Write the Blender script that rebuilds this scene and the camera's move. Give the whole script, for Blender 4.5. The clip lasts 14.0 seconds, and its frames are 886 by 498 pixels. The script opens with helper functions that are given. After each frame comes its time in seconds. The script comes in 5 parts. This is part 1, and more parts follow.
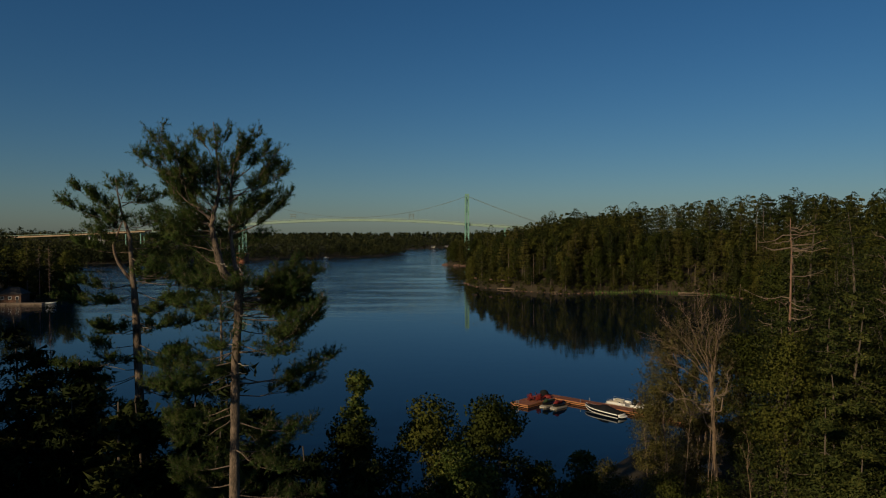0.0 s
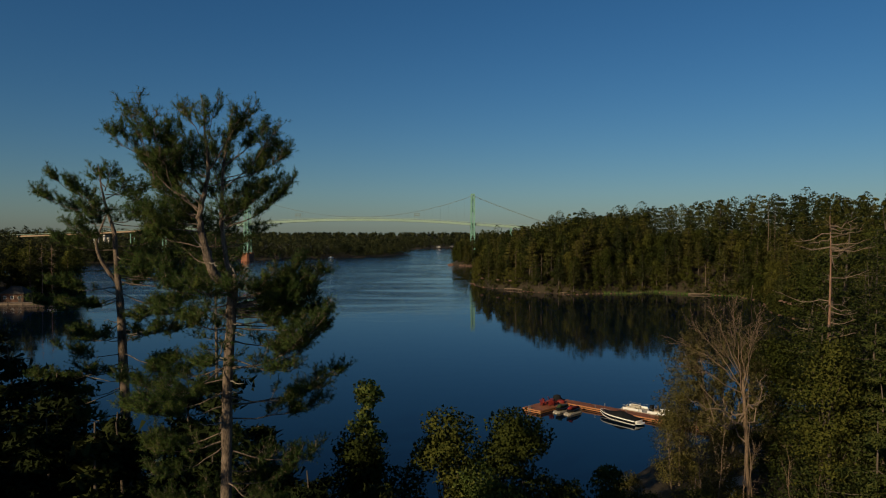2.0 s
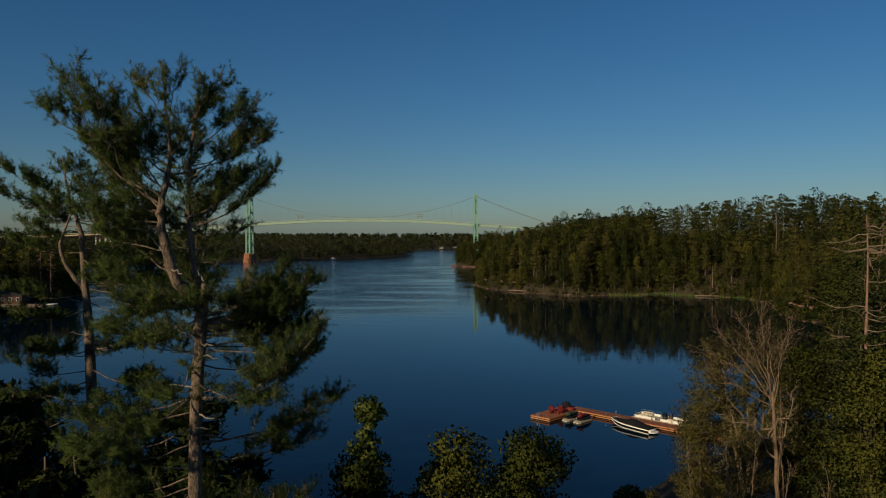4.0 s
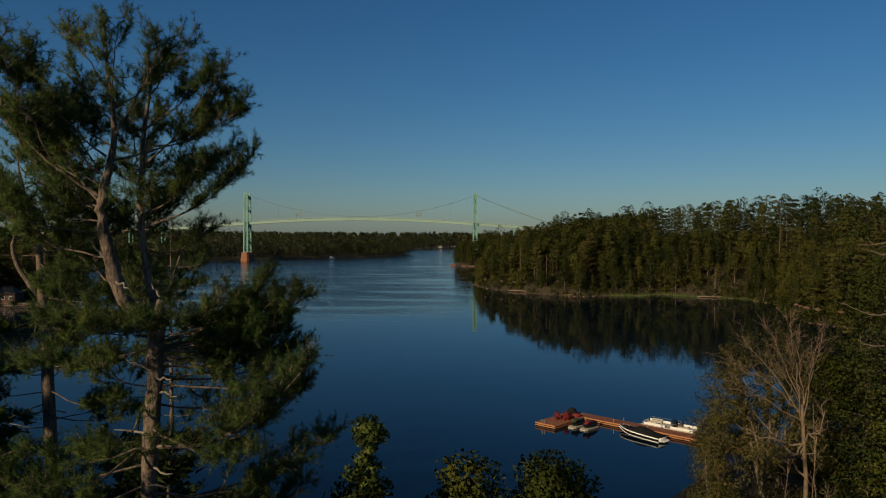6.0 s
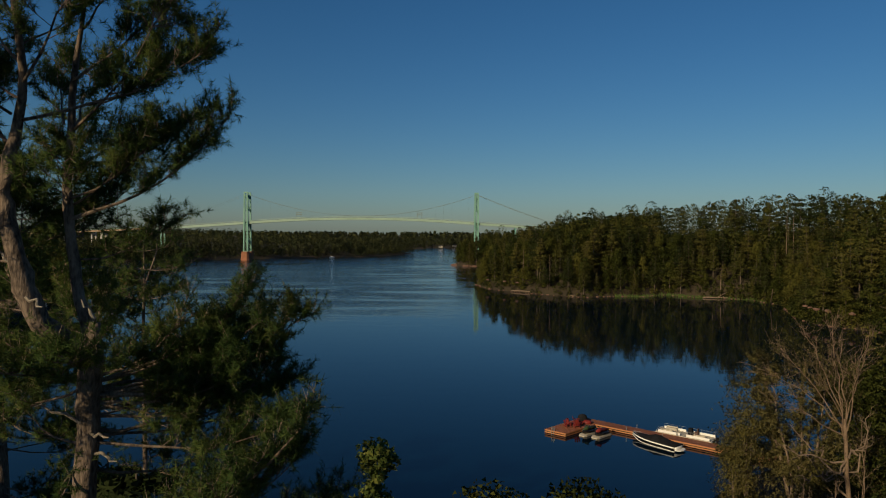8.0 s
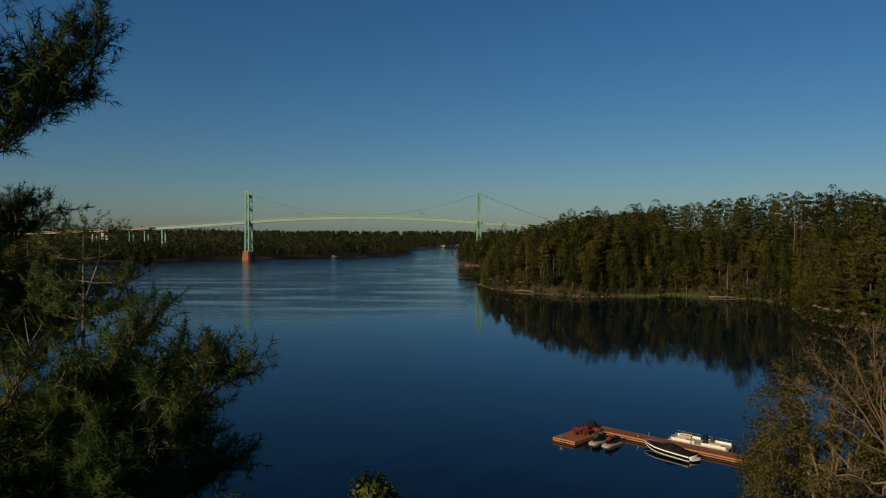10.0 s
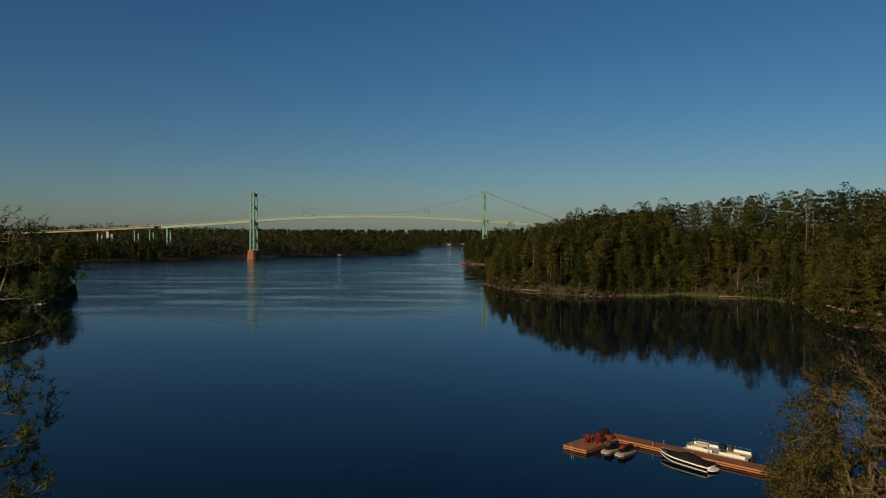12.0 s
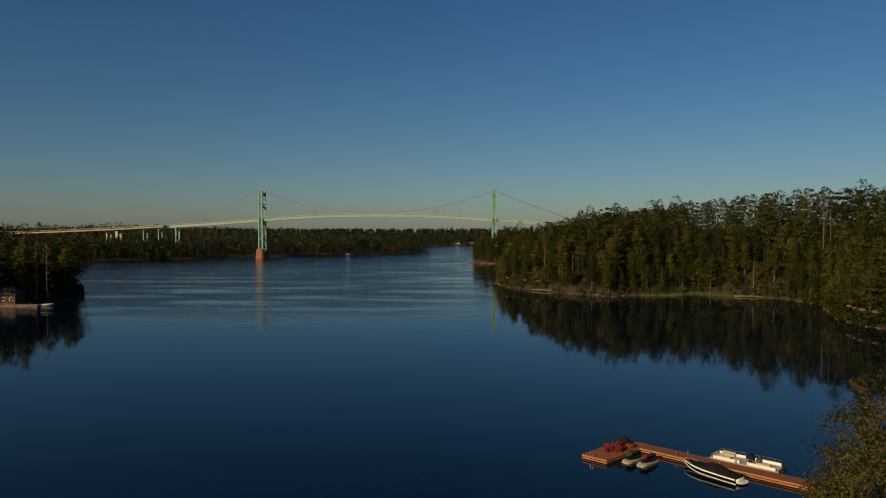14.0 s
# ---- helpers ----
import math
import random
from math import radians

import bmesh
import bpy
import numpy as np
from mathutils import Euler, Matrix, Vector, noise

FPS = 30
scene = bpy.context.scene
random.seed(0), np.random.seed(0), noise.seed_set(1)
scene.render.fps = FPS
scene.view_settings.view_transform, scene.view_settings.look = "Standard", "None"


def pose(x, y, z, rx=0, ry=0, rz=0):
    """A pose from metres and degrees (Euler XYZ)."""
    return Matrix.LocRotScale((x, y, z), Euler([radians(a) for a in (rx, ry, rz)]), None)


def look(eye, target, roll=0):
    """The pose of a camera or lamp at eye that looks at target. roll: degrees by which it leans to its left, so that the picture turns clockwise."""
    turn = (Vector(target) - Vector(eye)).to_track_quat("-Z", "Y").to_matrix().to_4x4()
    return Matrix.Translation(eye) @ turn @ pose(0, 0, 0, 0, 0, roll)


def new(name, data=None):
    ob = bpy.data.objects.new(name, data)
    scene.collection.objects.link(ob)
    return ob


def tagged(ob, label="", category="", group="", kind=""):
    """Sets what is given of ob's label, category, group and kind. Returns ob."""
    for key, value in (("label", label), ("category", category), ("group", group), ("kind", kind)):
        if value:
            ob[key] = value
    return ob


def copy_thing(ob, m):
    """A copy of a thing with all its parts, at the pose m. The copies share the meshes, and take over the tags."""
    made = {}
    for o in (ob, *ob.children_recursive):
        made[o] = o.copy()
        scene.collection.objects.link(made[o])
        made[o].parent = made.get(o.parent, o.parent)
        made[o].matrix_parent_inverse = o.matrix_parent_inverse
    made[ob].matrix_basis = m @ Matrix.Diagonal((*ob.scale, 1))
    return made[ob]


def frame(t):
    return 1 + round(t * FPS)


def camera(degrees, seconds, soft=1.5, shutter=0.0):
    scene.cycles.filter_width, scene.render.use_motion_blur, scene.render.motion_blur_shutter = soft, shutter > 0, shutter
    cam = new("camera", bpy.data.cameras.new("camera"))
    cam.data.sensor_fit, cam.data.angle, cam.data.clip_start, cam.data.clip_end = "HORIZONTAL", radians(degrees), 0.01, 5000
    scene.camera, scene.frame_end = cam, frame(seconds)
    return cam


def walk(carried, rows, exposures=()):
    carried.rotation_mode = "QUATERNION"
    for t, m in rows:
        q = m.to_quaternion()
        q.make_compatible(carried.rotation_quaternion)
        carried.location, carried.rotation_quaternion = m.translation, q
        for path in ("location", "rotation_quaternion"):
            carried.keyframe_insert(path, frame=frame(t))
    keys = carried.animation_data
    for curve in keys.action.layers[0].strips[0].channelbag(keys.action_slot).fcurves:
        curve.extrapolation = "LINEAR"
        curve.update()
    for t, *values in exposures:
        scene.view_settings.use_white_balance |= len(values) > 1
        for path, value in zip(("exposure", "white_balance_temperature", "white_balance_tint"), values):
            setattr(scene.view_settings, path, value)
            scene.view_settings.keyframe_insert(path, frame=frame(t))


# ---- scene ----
cam = camera(65.6, 14.0, soft=1.05)
PATH = [
    (0, (2.067, -0.149, 29.629), (2.045, 1.85, 29.584), -0.1),
    (0.5, (1.86, 0.908, 29.6), (1.836, 2.908, 29.556), -0.1),
    (1, (1.677, 1.962, 29.551), (1.648, 3.961, 29.506), -0.1),
    (1.5, (1.455, 2.984, 29.473), (1.423, 4.983, 29.428), -0.0),
    (2, (1.193, 3.998, 29.434), (1.157, 5.997, 29.389), -0.0),
    (2.5, (1.005, 5.062, 29.412), (0.965, 7.061, 29.367), 0.1),
    (3, (0.93, 6.137, 29.385), (0.888, 8.136, 29.342), -0.0),
    (3.2, (0.903, 6.556, 29.376), (0.859, 8.555, 29.335), -0.0),
    (5.5, (0.283, 11.194, 29.515), (0.244, 13.193, 29.47), 0.1),
    (6, (0.106, 12.247, 29.5), (0.067, 14.246, 29.455), 0.2),
    (6.5, (-0.133, 13.278, 29.459), (-0.171, 15.277, 29.414), 0.1),
    (7, (-0.405, 14.368, 29.433), (-0.442, 16.367, 29.388), 0.2),
    (7.5, (-0.625, 15.396, 29.403), (-0.664, 17.396, 29.357), 0.3),
    (8, (-0.788, 16.518, 29.422), (-0.828, 18.518, 29.376), 0.3),
    (8.2, (-0.837, 16.96, 29.421), (-0.876, 18.959, 29.376), 0.3),
    (10.5, (-1.022, 21.7, 29.551), (-1.071, 23.698, 29.501), 0.1),
    (11, (-1.04, 22.722, 29.564), (-1.093, 24.72, 29.513), 0.1),
    (11.5, (-1.057, 23.749, 29.586), (-1.114, 25.747, 29.534), 0.0),
    (12, (-1.071, 24.757, 29.59), (-1.134, 26.755, 29.537), 0.1),
    (12.5, (-1.074, 25.765, 29.594), (-1.142, 27.763, 29.541), -0.0),
    (13, (-1.202, 26.81, 29.61), (-1.275, 28.808, 29.554), 0.1),
    (13.5, (-1.467, 27.874, 29.611), (-1.551, 29.871, 29.556), 0.0),
    (14, (-1.716, 28.921, 29.607), (-1.804, 30.919, 29.551), 0.0),
]
walk(cam, [(t, look(eye, target, roll)) for t, eye, target, roll in PATH],
     exposures=((0, -0.55, 5600, 3), (0.5, -0.28, 5600, 3), (3, -0.27, 5600, 3), (8, -0.23, 5600, 3), (11, -0.24, 5700, 4), (14, -0.24, 6100, 7)))


# ---------------------------------------------------------------- light
SUN_EL, SUN_AZ = radians(22), radians(218)
world = bpy.data.worlds.new("sky")
world.use_nodes = True
scene.world = world
wn = world.node_tree.nodes
sky = wn.new("ShaderNodeTexSky")
sky.sky_type, sky.sun_disc = "NISHITA", False
sky.sun_elevation, sky.sun_rotation = SUN_EL, SUN_AZ
sky.altitude, sky.air_density, sky.dust_density, sky.ozone_density = 100, 1.1, 0.5, 4.8
wn["Background"].inputs["Strength"].default_value = 0.054
deep = wn.new("ShaderNodeHueSaturation")           # the clear evening sky is a deep blue overhead
deep.inputs["Saturation"].default_value = 1.14
world.node_tree.links.new(sky.outputs[0], deep.inputs["Color"])
world.node_tree.links.new(deep.outputs[0], wn["Background"].inputs["Color"])
sun_data = bpy.data.lights.new("sun", "SUN")
sun_data.energy, sun_data.angle, sun_data.color = 5.2, radians(0.6), (1.0, 0.72, 0.40)
sun = new("sun", sun_data)
to_sun = Vector((math.sin(SUN_AZ) * math.cos(SUN_EL), math.cos(SUN_AZ) * math.cos(SUN_EL), math.sin(SUN_EL)))
sun.matrix_world = look((0, 0, 200), Vector((0, 0, 200)) - to_sun)


# ---------------------------------------------------------------- materials
def material(name, rough=0.8, metal=0.0, spec=0.3):
    m = bpy.data.materials.new(name)
    m.use_nodes = True
    b = m.node_tree.nodes["Principled BSDF"]
    b.inputs["Roughness"].default_value, b.inputs["Metallic"].default_value = rough, metal
    b.inputs["Specular IOR Level"].default_value = spec
    return m, m.node_tree.nodes, m.node_tree.links, b


def ramp_of(nodes, stops):
    r = nodes.new("ShaderNodeValToRGB")
    while len(r.color_ramp.elements) < len(stops):
        r.color_ramp.elements.new(0.5)
    for e, (p, c) in zip(r.color_ramp.elements, stops):
        e.position, e.color = p, (*c, 1)
    return r


def surface(name, dark, light, scale=3.0, rough=0.8, bump=0.3, metal=0.0, stretch=(1, 1, 1), fine=8.0, spec=0.3, bump_dist=0.02):
    """A solid surface with two scales of variation and a fine relief, in object metres."""
    m, n, l, b = material(name, rough, metal, spec)
    tc, mp = n.new("ShaderNodeTexCoord"), n.new("ShaderNodeMapping")
    mp.inputs["Scale"].default_value = stretch
    l.new(tc.outputs["Object"], mp.inputs["Vector"])
    big, small = n.new("ShaderNodeTexNoise"), n.new("ShaderNodeTexNoise")
    for t, s in ((big, scale), (small, scale * fine)):
        t.inputs["Scale"].default_value, t.inputs["Detail"].default_value = s, 4
        l.new(mp.outputs[0], t.inputs["Vector"])
    add = n.new("ShaderNodeMath")
    add.operation = "ADD"
    l.new(big.outputs["Fac"], add.inputs[0])
    l.new(small.outputs["Fac"], add.inputs[1])
    half = n.new("ShaderNodeMath")
    half.operation = "MULTIPLY"
    half.inputs[1].default_value = 0.5
    l.new(add.outputs[0], half.inputs[0])
    r = ramp_of(n, [(0.35, dark), (0.65, light)])
    l.new(half.outputs[0], r.inputs[0])
    l.new(r.outputs[0], b.inputs["Base Color"])
    if bump:
        bp = n.new("ShaderNodeBump")
        bp.inputs["Strength"].default_value, bp.inputs["Distance"].default_value = bump, bump_dist
        l.new(small.outputs["Fac"], bp.inputs["Height"])
        l.new(bp.outputs[0], b.inputs["Normal"])
    return m


def foliage(name, stops, glow=0.3, per_object=0.5, patch=0.0):
    """Leaves: colour differs leaf by leaf and tree by tree, and some light passes through."""
    m, n, l, b = material(name, 0.75, 0, 0.08)
    geo, info = n.new("ShaderNodeNewGeometry"), n.new("ShaderNodeObjectInfo")
    mix = n.new("ShaderNodeMix")
    mix.inputs[0].default_value = per_object
    l.new(geo.outputs["Random Per Island"], mix.inputs[2])
    if patch:
        # many trees in one mesh: the tint differs from crown to crown
        tc, cell, sep = n.new("ShaderNodeTexCoord"), n.new("ShaderNodeTexVoronoi"), n.new("ShaderNodeSeparateColor")
        cell.inputs["Scale"].default_value = 1 / patch
        l.new(tc.outputs["Object"], cell.inputs["Vector"])
        l.new(cell.outputs["Color"], sep.inputs[0])
        l.new(sep.outputs[0], mix.inputs[3])
    else:
        l.new(info.outputs["Random"], mix.inputs[3])
    r = ramp_of(n, stops)
    l.new(mix.outputs[0], r.inputs[0])
    l.new(r.outputs[0], b.inputs["Base Color"])
    tr = n.new("ShaderNodeBsdfTranslucent")
    l.new(r.outputs[0], tr.inputs["Color"])
    ms = n.new("ShaderNodeMixShader")
    ms.inputs[0].default_value = glow
    l.new(b.outputs[0], ms.inputs[1])
    l.new(tr.outputs[0], ms.inputs[2])
    l.new(ms.outputs[0], n["Material Output"].inputs["Surface"])
    return m


def water_material():
    m, n, l, b = material("lake_water", 0.02, 0, 0.5)
    b.inputs["Base Color"].default_value = (0.0006, 0.005, 0.013, 1)
    b.inputs["IOR"].default_value = 1.33
    tc = n.new("ShaderNodeTexCoord")

    def noise_at(sx, sy, detail, rot=0.0):
        mp, t = n.new("ShaderNodeMapping"), n.new("ShaderNodeTexNoise")
        mp.inputs["Scale"].default_value, mp.inputs["Rotation"].default_value = (sx, sy, 1), (0, 0, rot)
        t.inputs["Scale"].default_value, t.inputs["Detail"].default_value = 1, detail
        l.new(tc.outputs["Object"], mp.inputs["Vector"])
        l.new(mp.outputs[0], t.inputs["Vector"])
        return t
    # wind streaks on the open channel, calm water in the bay
    streak = noise_at(0.014, 0.055, 7, 0.09)
    sep = n.new("ShaderNodeSeparateXYZ")
    l.new(tc.outputs["Object"], sep.inputs[0])
    far = n.new("ShaderNodeMapRange")
    far.inputs["From Min"].default_value, far.inputs["From Max"].default_value = 225, 330
    l.new(sep.outputs["Y"], far.inputs["Value"])
    rs = ramp_of(n, [(0.47, (0, 0, 0)), (0.60, (1, 1, 1))])
    l.new(streak.outputs["Fac"], rs.inputs[0])
    mask = n.new("ShaderNodeMath")
    mask.operation = "MULTIPLY"
    side = n.new("ShaderNodeMapRange")
    side.inputs["From Min"].default_value, side.inputs["From Max"].default_value = 14, -30
    l.new(sep.outputs["X"], side.inputs["Value"])
    open_water = n.new("ShaderNodeMath")
    open_water.operation = "MULTIPLY"
    l.new(far.outputs[0], open_water.inputs[0])
    l.new(side.outputs[0], open_water.inputs[1])
    l.new(rs.outputs[0], mask.inputs[0])
    l.new(open_water.outputs[0], mask.inputs[1])
    strength = n.new("ShaderNodeMath")
    strength.operation = "MULTIPLY_ADD"
    strength.inputs[1].default_value = -0.85
    l.new(mask.outputs[0], strength.inputs[0])
    calm = n.new("ShaderNodeMath")
    calm.operation = "MULTIPLY_ADD"
    calm.inputs[1].default_value, calm.inputs[2].default_value = 0.95, 0.022
    l.new(open_water.outputs[0], calm.inputs[0])
    l.new(calm.outputs[0], strength.inputs[2])
    ripple, swell = noise_at(0.8, 1.3, 3), noise_at(0.12, 0.3, 2)
    h = n.new("ShaderNodeMath")
    h.operation = "MULTIPLY_ADD"
    h.inputs[1].default_value = 2.5
    l.new(swell.outputs["Fac"], h.inputs[0])
    l.new(ripple.outputs["Fac"], h.inputs[2])
    bp = n.new("ShaderNodeBump")
    bp.inputs["Distance"].default_value = 0.2
    l.new(strength.outputs[0], bp.inputs["Strength"])
    l.new(h.outputs[0], bp.inputs["Height"])
    l.new(bp.outputs[0], b.inputs["Normal"])
    rr = n.new("ShaderNodeMath")
    rr.operation = "MULTIPLY_ADD"
    rr.inputs[1].default_value, rr.inputs[2].default_value = 0.08, 0.02
    l.new(open_water.outputs[0], rr.inputs[0])
    l.new(rr.outputs[0], b.inputs["Roughness"])
    return m


M_water = water_material()
M_ground = surface("forest_floor", (0.030, 0.021, 0.012), (0.062, 0.048, 0.024), 0.12, 0.95, 0.6, fine=20, bump_dist=0.2)
M_bark = surface("pine_bark", (0.026, 0.019, 0.014), (0.25, 0.185, 0.135), 5, 0.9, 0.9, stretch=(1, 1, 0.35), fine=5, bump_dist=0.03)
M_barkfar = surface("grey_bark", (0.045, 0.035, 0.025), (0.14, 0.108, 0.08), 1.5, 0.9, 0.4, stretch=(1, 1, 0.3))
M_redsnag = surface("reddish_dead_bark", (0.14, 0.075, 0.05), (0.30, 0.18, 0.12), 5, 0.9, 0.5, stretch=(1, 1, 0.3))
M_deadwood = surface("bleached_deadwood", (0.10, 0.07, 0.047), (0.235, 0.172, 0.118), 4, 0.85, 0.4, stretch=(1, 1, 0.3))
M_needle = foliage("pine_needles", [(0.0, (0.030, 0.058, 0.017)), (0.5, (0.074, 0.114, 0.029)), (0.9, (0.145, 0.168, 0.042)), (1.0, (0.21, 0.15, 0.04))], 0.5, 0.45, 0.5)
M_conifer = foliage("conifer_foliage", [(0.1, (0.020, 0.027, 0.007)), (0.5, (0.048, 0.054, 0.012)), (0.9, (0.105, 0.092, 0.020))], 0.2, 0.75)
# dark hemlock green, lowered further so the west bank reads as deep shade
M_shadedgreen = foliage("shade_darkened_foliage", [(0.1, (0.010, 0.015, 0.004)), (0.5, (0.022, 0.030, 0.007)), (0.9, (0.045, 0.050, 0.012))], 0.15, 0.7)
M_hardwood = foliage("broad_leaves", [(0.1, (0.027, 0.036, 0.007)), (0.5, (0.062, 0.070, 0.012)), (0.9, (0.130, 0.120, 0.022))], 0.3, 0.7)
M_hillwood = foliage("hill_leaves", [(0.1, (0.022, 0.030, 0.007)), (0.5, (0.056, 0.064, 0.012)), (0.9, (0.125, 0.112, 0.022))], 0.3, 0.65, 7.0)
M_olive = foliage("olive_leaves", [(0.0, (0.065, 0.064, 0.016)), (0.5, (0.125, 0.110, 0.028)), (1.0, (0.205, 0.165, 0.050))], 0.35, 0.35, 0.7)
M_willow = foliage("willow_leaves", [(0.0, (0.080, 0.078, 0.026)), (0.5, (0.150, 0.132, 0.046)), (1.0, (0.230, 0.185, 0.075))], 0.4, 0.4, 0.8)
M_greywood = surface("weathered_grey_boards", (0.13, 0.095, 0.07), (0.25, 0.19, 0.145), 1.2, 0.85, 0.3)
M_poplar = foliage("poplar_leaves", [(0.0, (0.040, 0.062, 0.014)), (0.5, (0.095, 0.125, 0.026)), (1.0, (0.19, 0.195, 0.045))], 0.4, 0.15)
M_bankgreen = foliage("bank_foliage", [(0.0, (0.018, 0.027, 0.008)), (0.5, (0.050, 0.062, 0.014)), (1.0, (0.115, 0.112, 0.026))], 0.25, 0.4)
M_palebark = surface("pale_birch_bark", (0.08, 0.053, 0.033), (0.22, 0.152, 0.096), 4, 0.85, 0.4, stretch=(1, 1, 0.5))
M_lichen = surface("lichen_grey_stub", (0.13, 0.105, 0.08), (0.34, 0.29, 0.23), 9, 0.9, 0.5, stretch=(1, 1, 0.4))
M_farwood = foliage("far_woods", [(0.1, (0.018, 0.025, 0.011)), (0.6, (0.044, 0.050, 0.018)), (1.0, (0.092, 0.088, 0.032))], 0.15, 0.7, 12.0)
M_reed = foliage("reeds", [(0.0, (0.06, 0.10, 0.02)), (1.0, (0.12, 0.16, 0.04))], 0.3, 0.0)
M_rock = surface("shore_granite", (0.085, 0.048, 0.034), (0.21, 0.125, 0.088), 0.8, 0.9, 0.6, bump_dist=0.06)
M_green = surface("green_bridge_paint", (0.13, 0.26, 0.20), (0.21, 0.37, 0.29), 0.2, 0.5, 0.05)
M_girder = surface("pale_green_girder_paint", (0.23, 0.31, 0.24), (0.30, 0.39, 0.31), 0.1, 0.5, 0.05)
M_pier = surface("brick_red_pier_stone", (0.20, 0.08, 0.042), (0.31, 0.135, 0.072), 0.3, 0.9, 0.3, bump_dist=0.1)
M_concrete = surface("concrete", (0.36, 0.34, 0.31), (0.48, 0.45, 0.41), 0.3, 0.85, 0.2)
M_tan = surface("tan_weathered_steel", (0.30, 0.20, 0.12), (0.44, 0.32, 0.20), 0.2, 0.8, 0.1)
M_asphalt = surface("asphalt", (0.045, 0.045, 0.045), (0.06, 0.058, 0.055), 1.0, 0.9, 0.3)
M_steel = surface("grey_steel", (0.25, 0.26, 0.27), (0.35, 0.36, 0.37), 2.0, 0.4, 0.05, metal=0.6)
M_cable = surface("cable_steel", (0.13, 0.16, 0.14), (0.20, 0.23, 0.20), 1.0, 0.5, 0.05)
M_deck = surface("red_brown_deck_stain", (0.17, 0.06, 0.028), (0.28, 0.11, 0.05), 1.2, 0.7, 0.3, fine=10)
M_fascia = surface("orange_cedar_fascia", (0.30, 0.12, 0.045), (0.44, 0.19, 0.075), 1.5, 0.65, 0.2)
M_white = surface("white_gelcoat", (0.70, 0.68, 0.64), (0.80, 0.78, 0.74), 0.7, 0.25, 0.02, spec=0.5)
M_black = surface("black_boat_cover", (0.008, 0.008, 0.009), (0.02, 0.02, 0.022), 2.0, 0.9, 0.3, spec=0.1)
M_blackhull = surface("black_gelcoat", (0.006, 0.006, 0.008), (0.012, 0.012, 0.014), 1.0, 0.2, 0.0, spec=0.5)
M_red = surface("red_paint", (0.12, 0.014, 0.012), (0.22, 0.028, 0.02), 2.5, 0.55, 0.1)
M_cream = surface("cream_float_plastic", (0.36, 0.32, 0.25), (0.50, 0.44, 0.35), 1.5, 0.6, 0.1)
M_darkgreen = surface("dark_green_plastic", (0.02, 0.035, 0.015), (0.06, 0.08, 0.03), 2.0, 0.4, 0.05)
M_brownwall = surface("brown_stained_boards", (0.07, 0.036, 0.023), (0.13, 0.068, 0.042), 1.0, 0.8, 0.3)
M_roof = surface("dark_shingles", (0.04, 0.035, 0.032), (0.08, 0.07, 0.06), 1.5, 0.9, 0.4)
M_glass, _n, _l, _b = material("dark_window_glass", 0.05, 0, 0.5)
_b.inputs["Base Color"].default_value = (0.02, 0.025, 0.03, 1)


# ---------------------------------------------------------------- mesh helpers
def unit(v):
    return v / np.maximum(np.linalg.norm(v, axis=-1, keepdims=True), 1e-9)


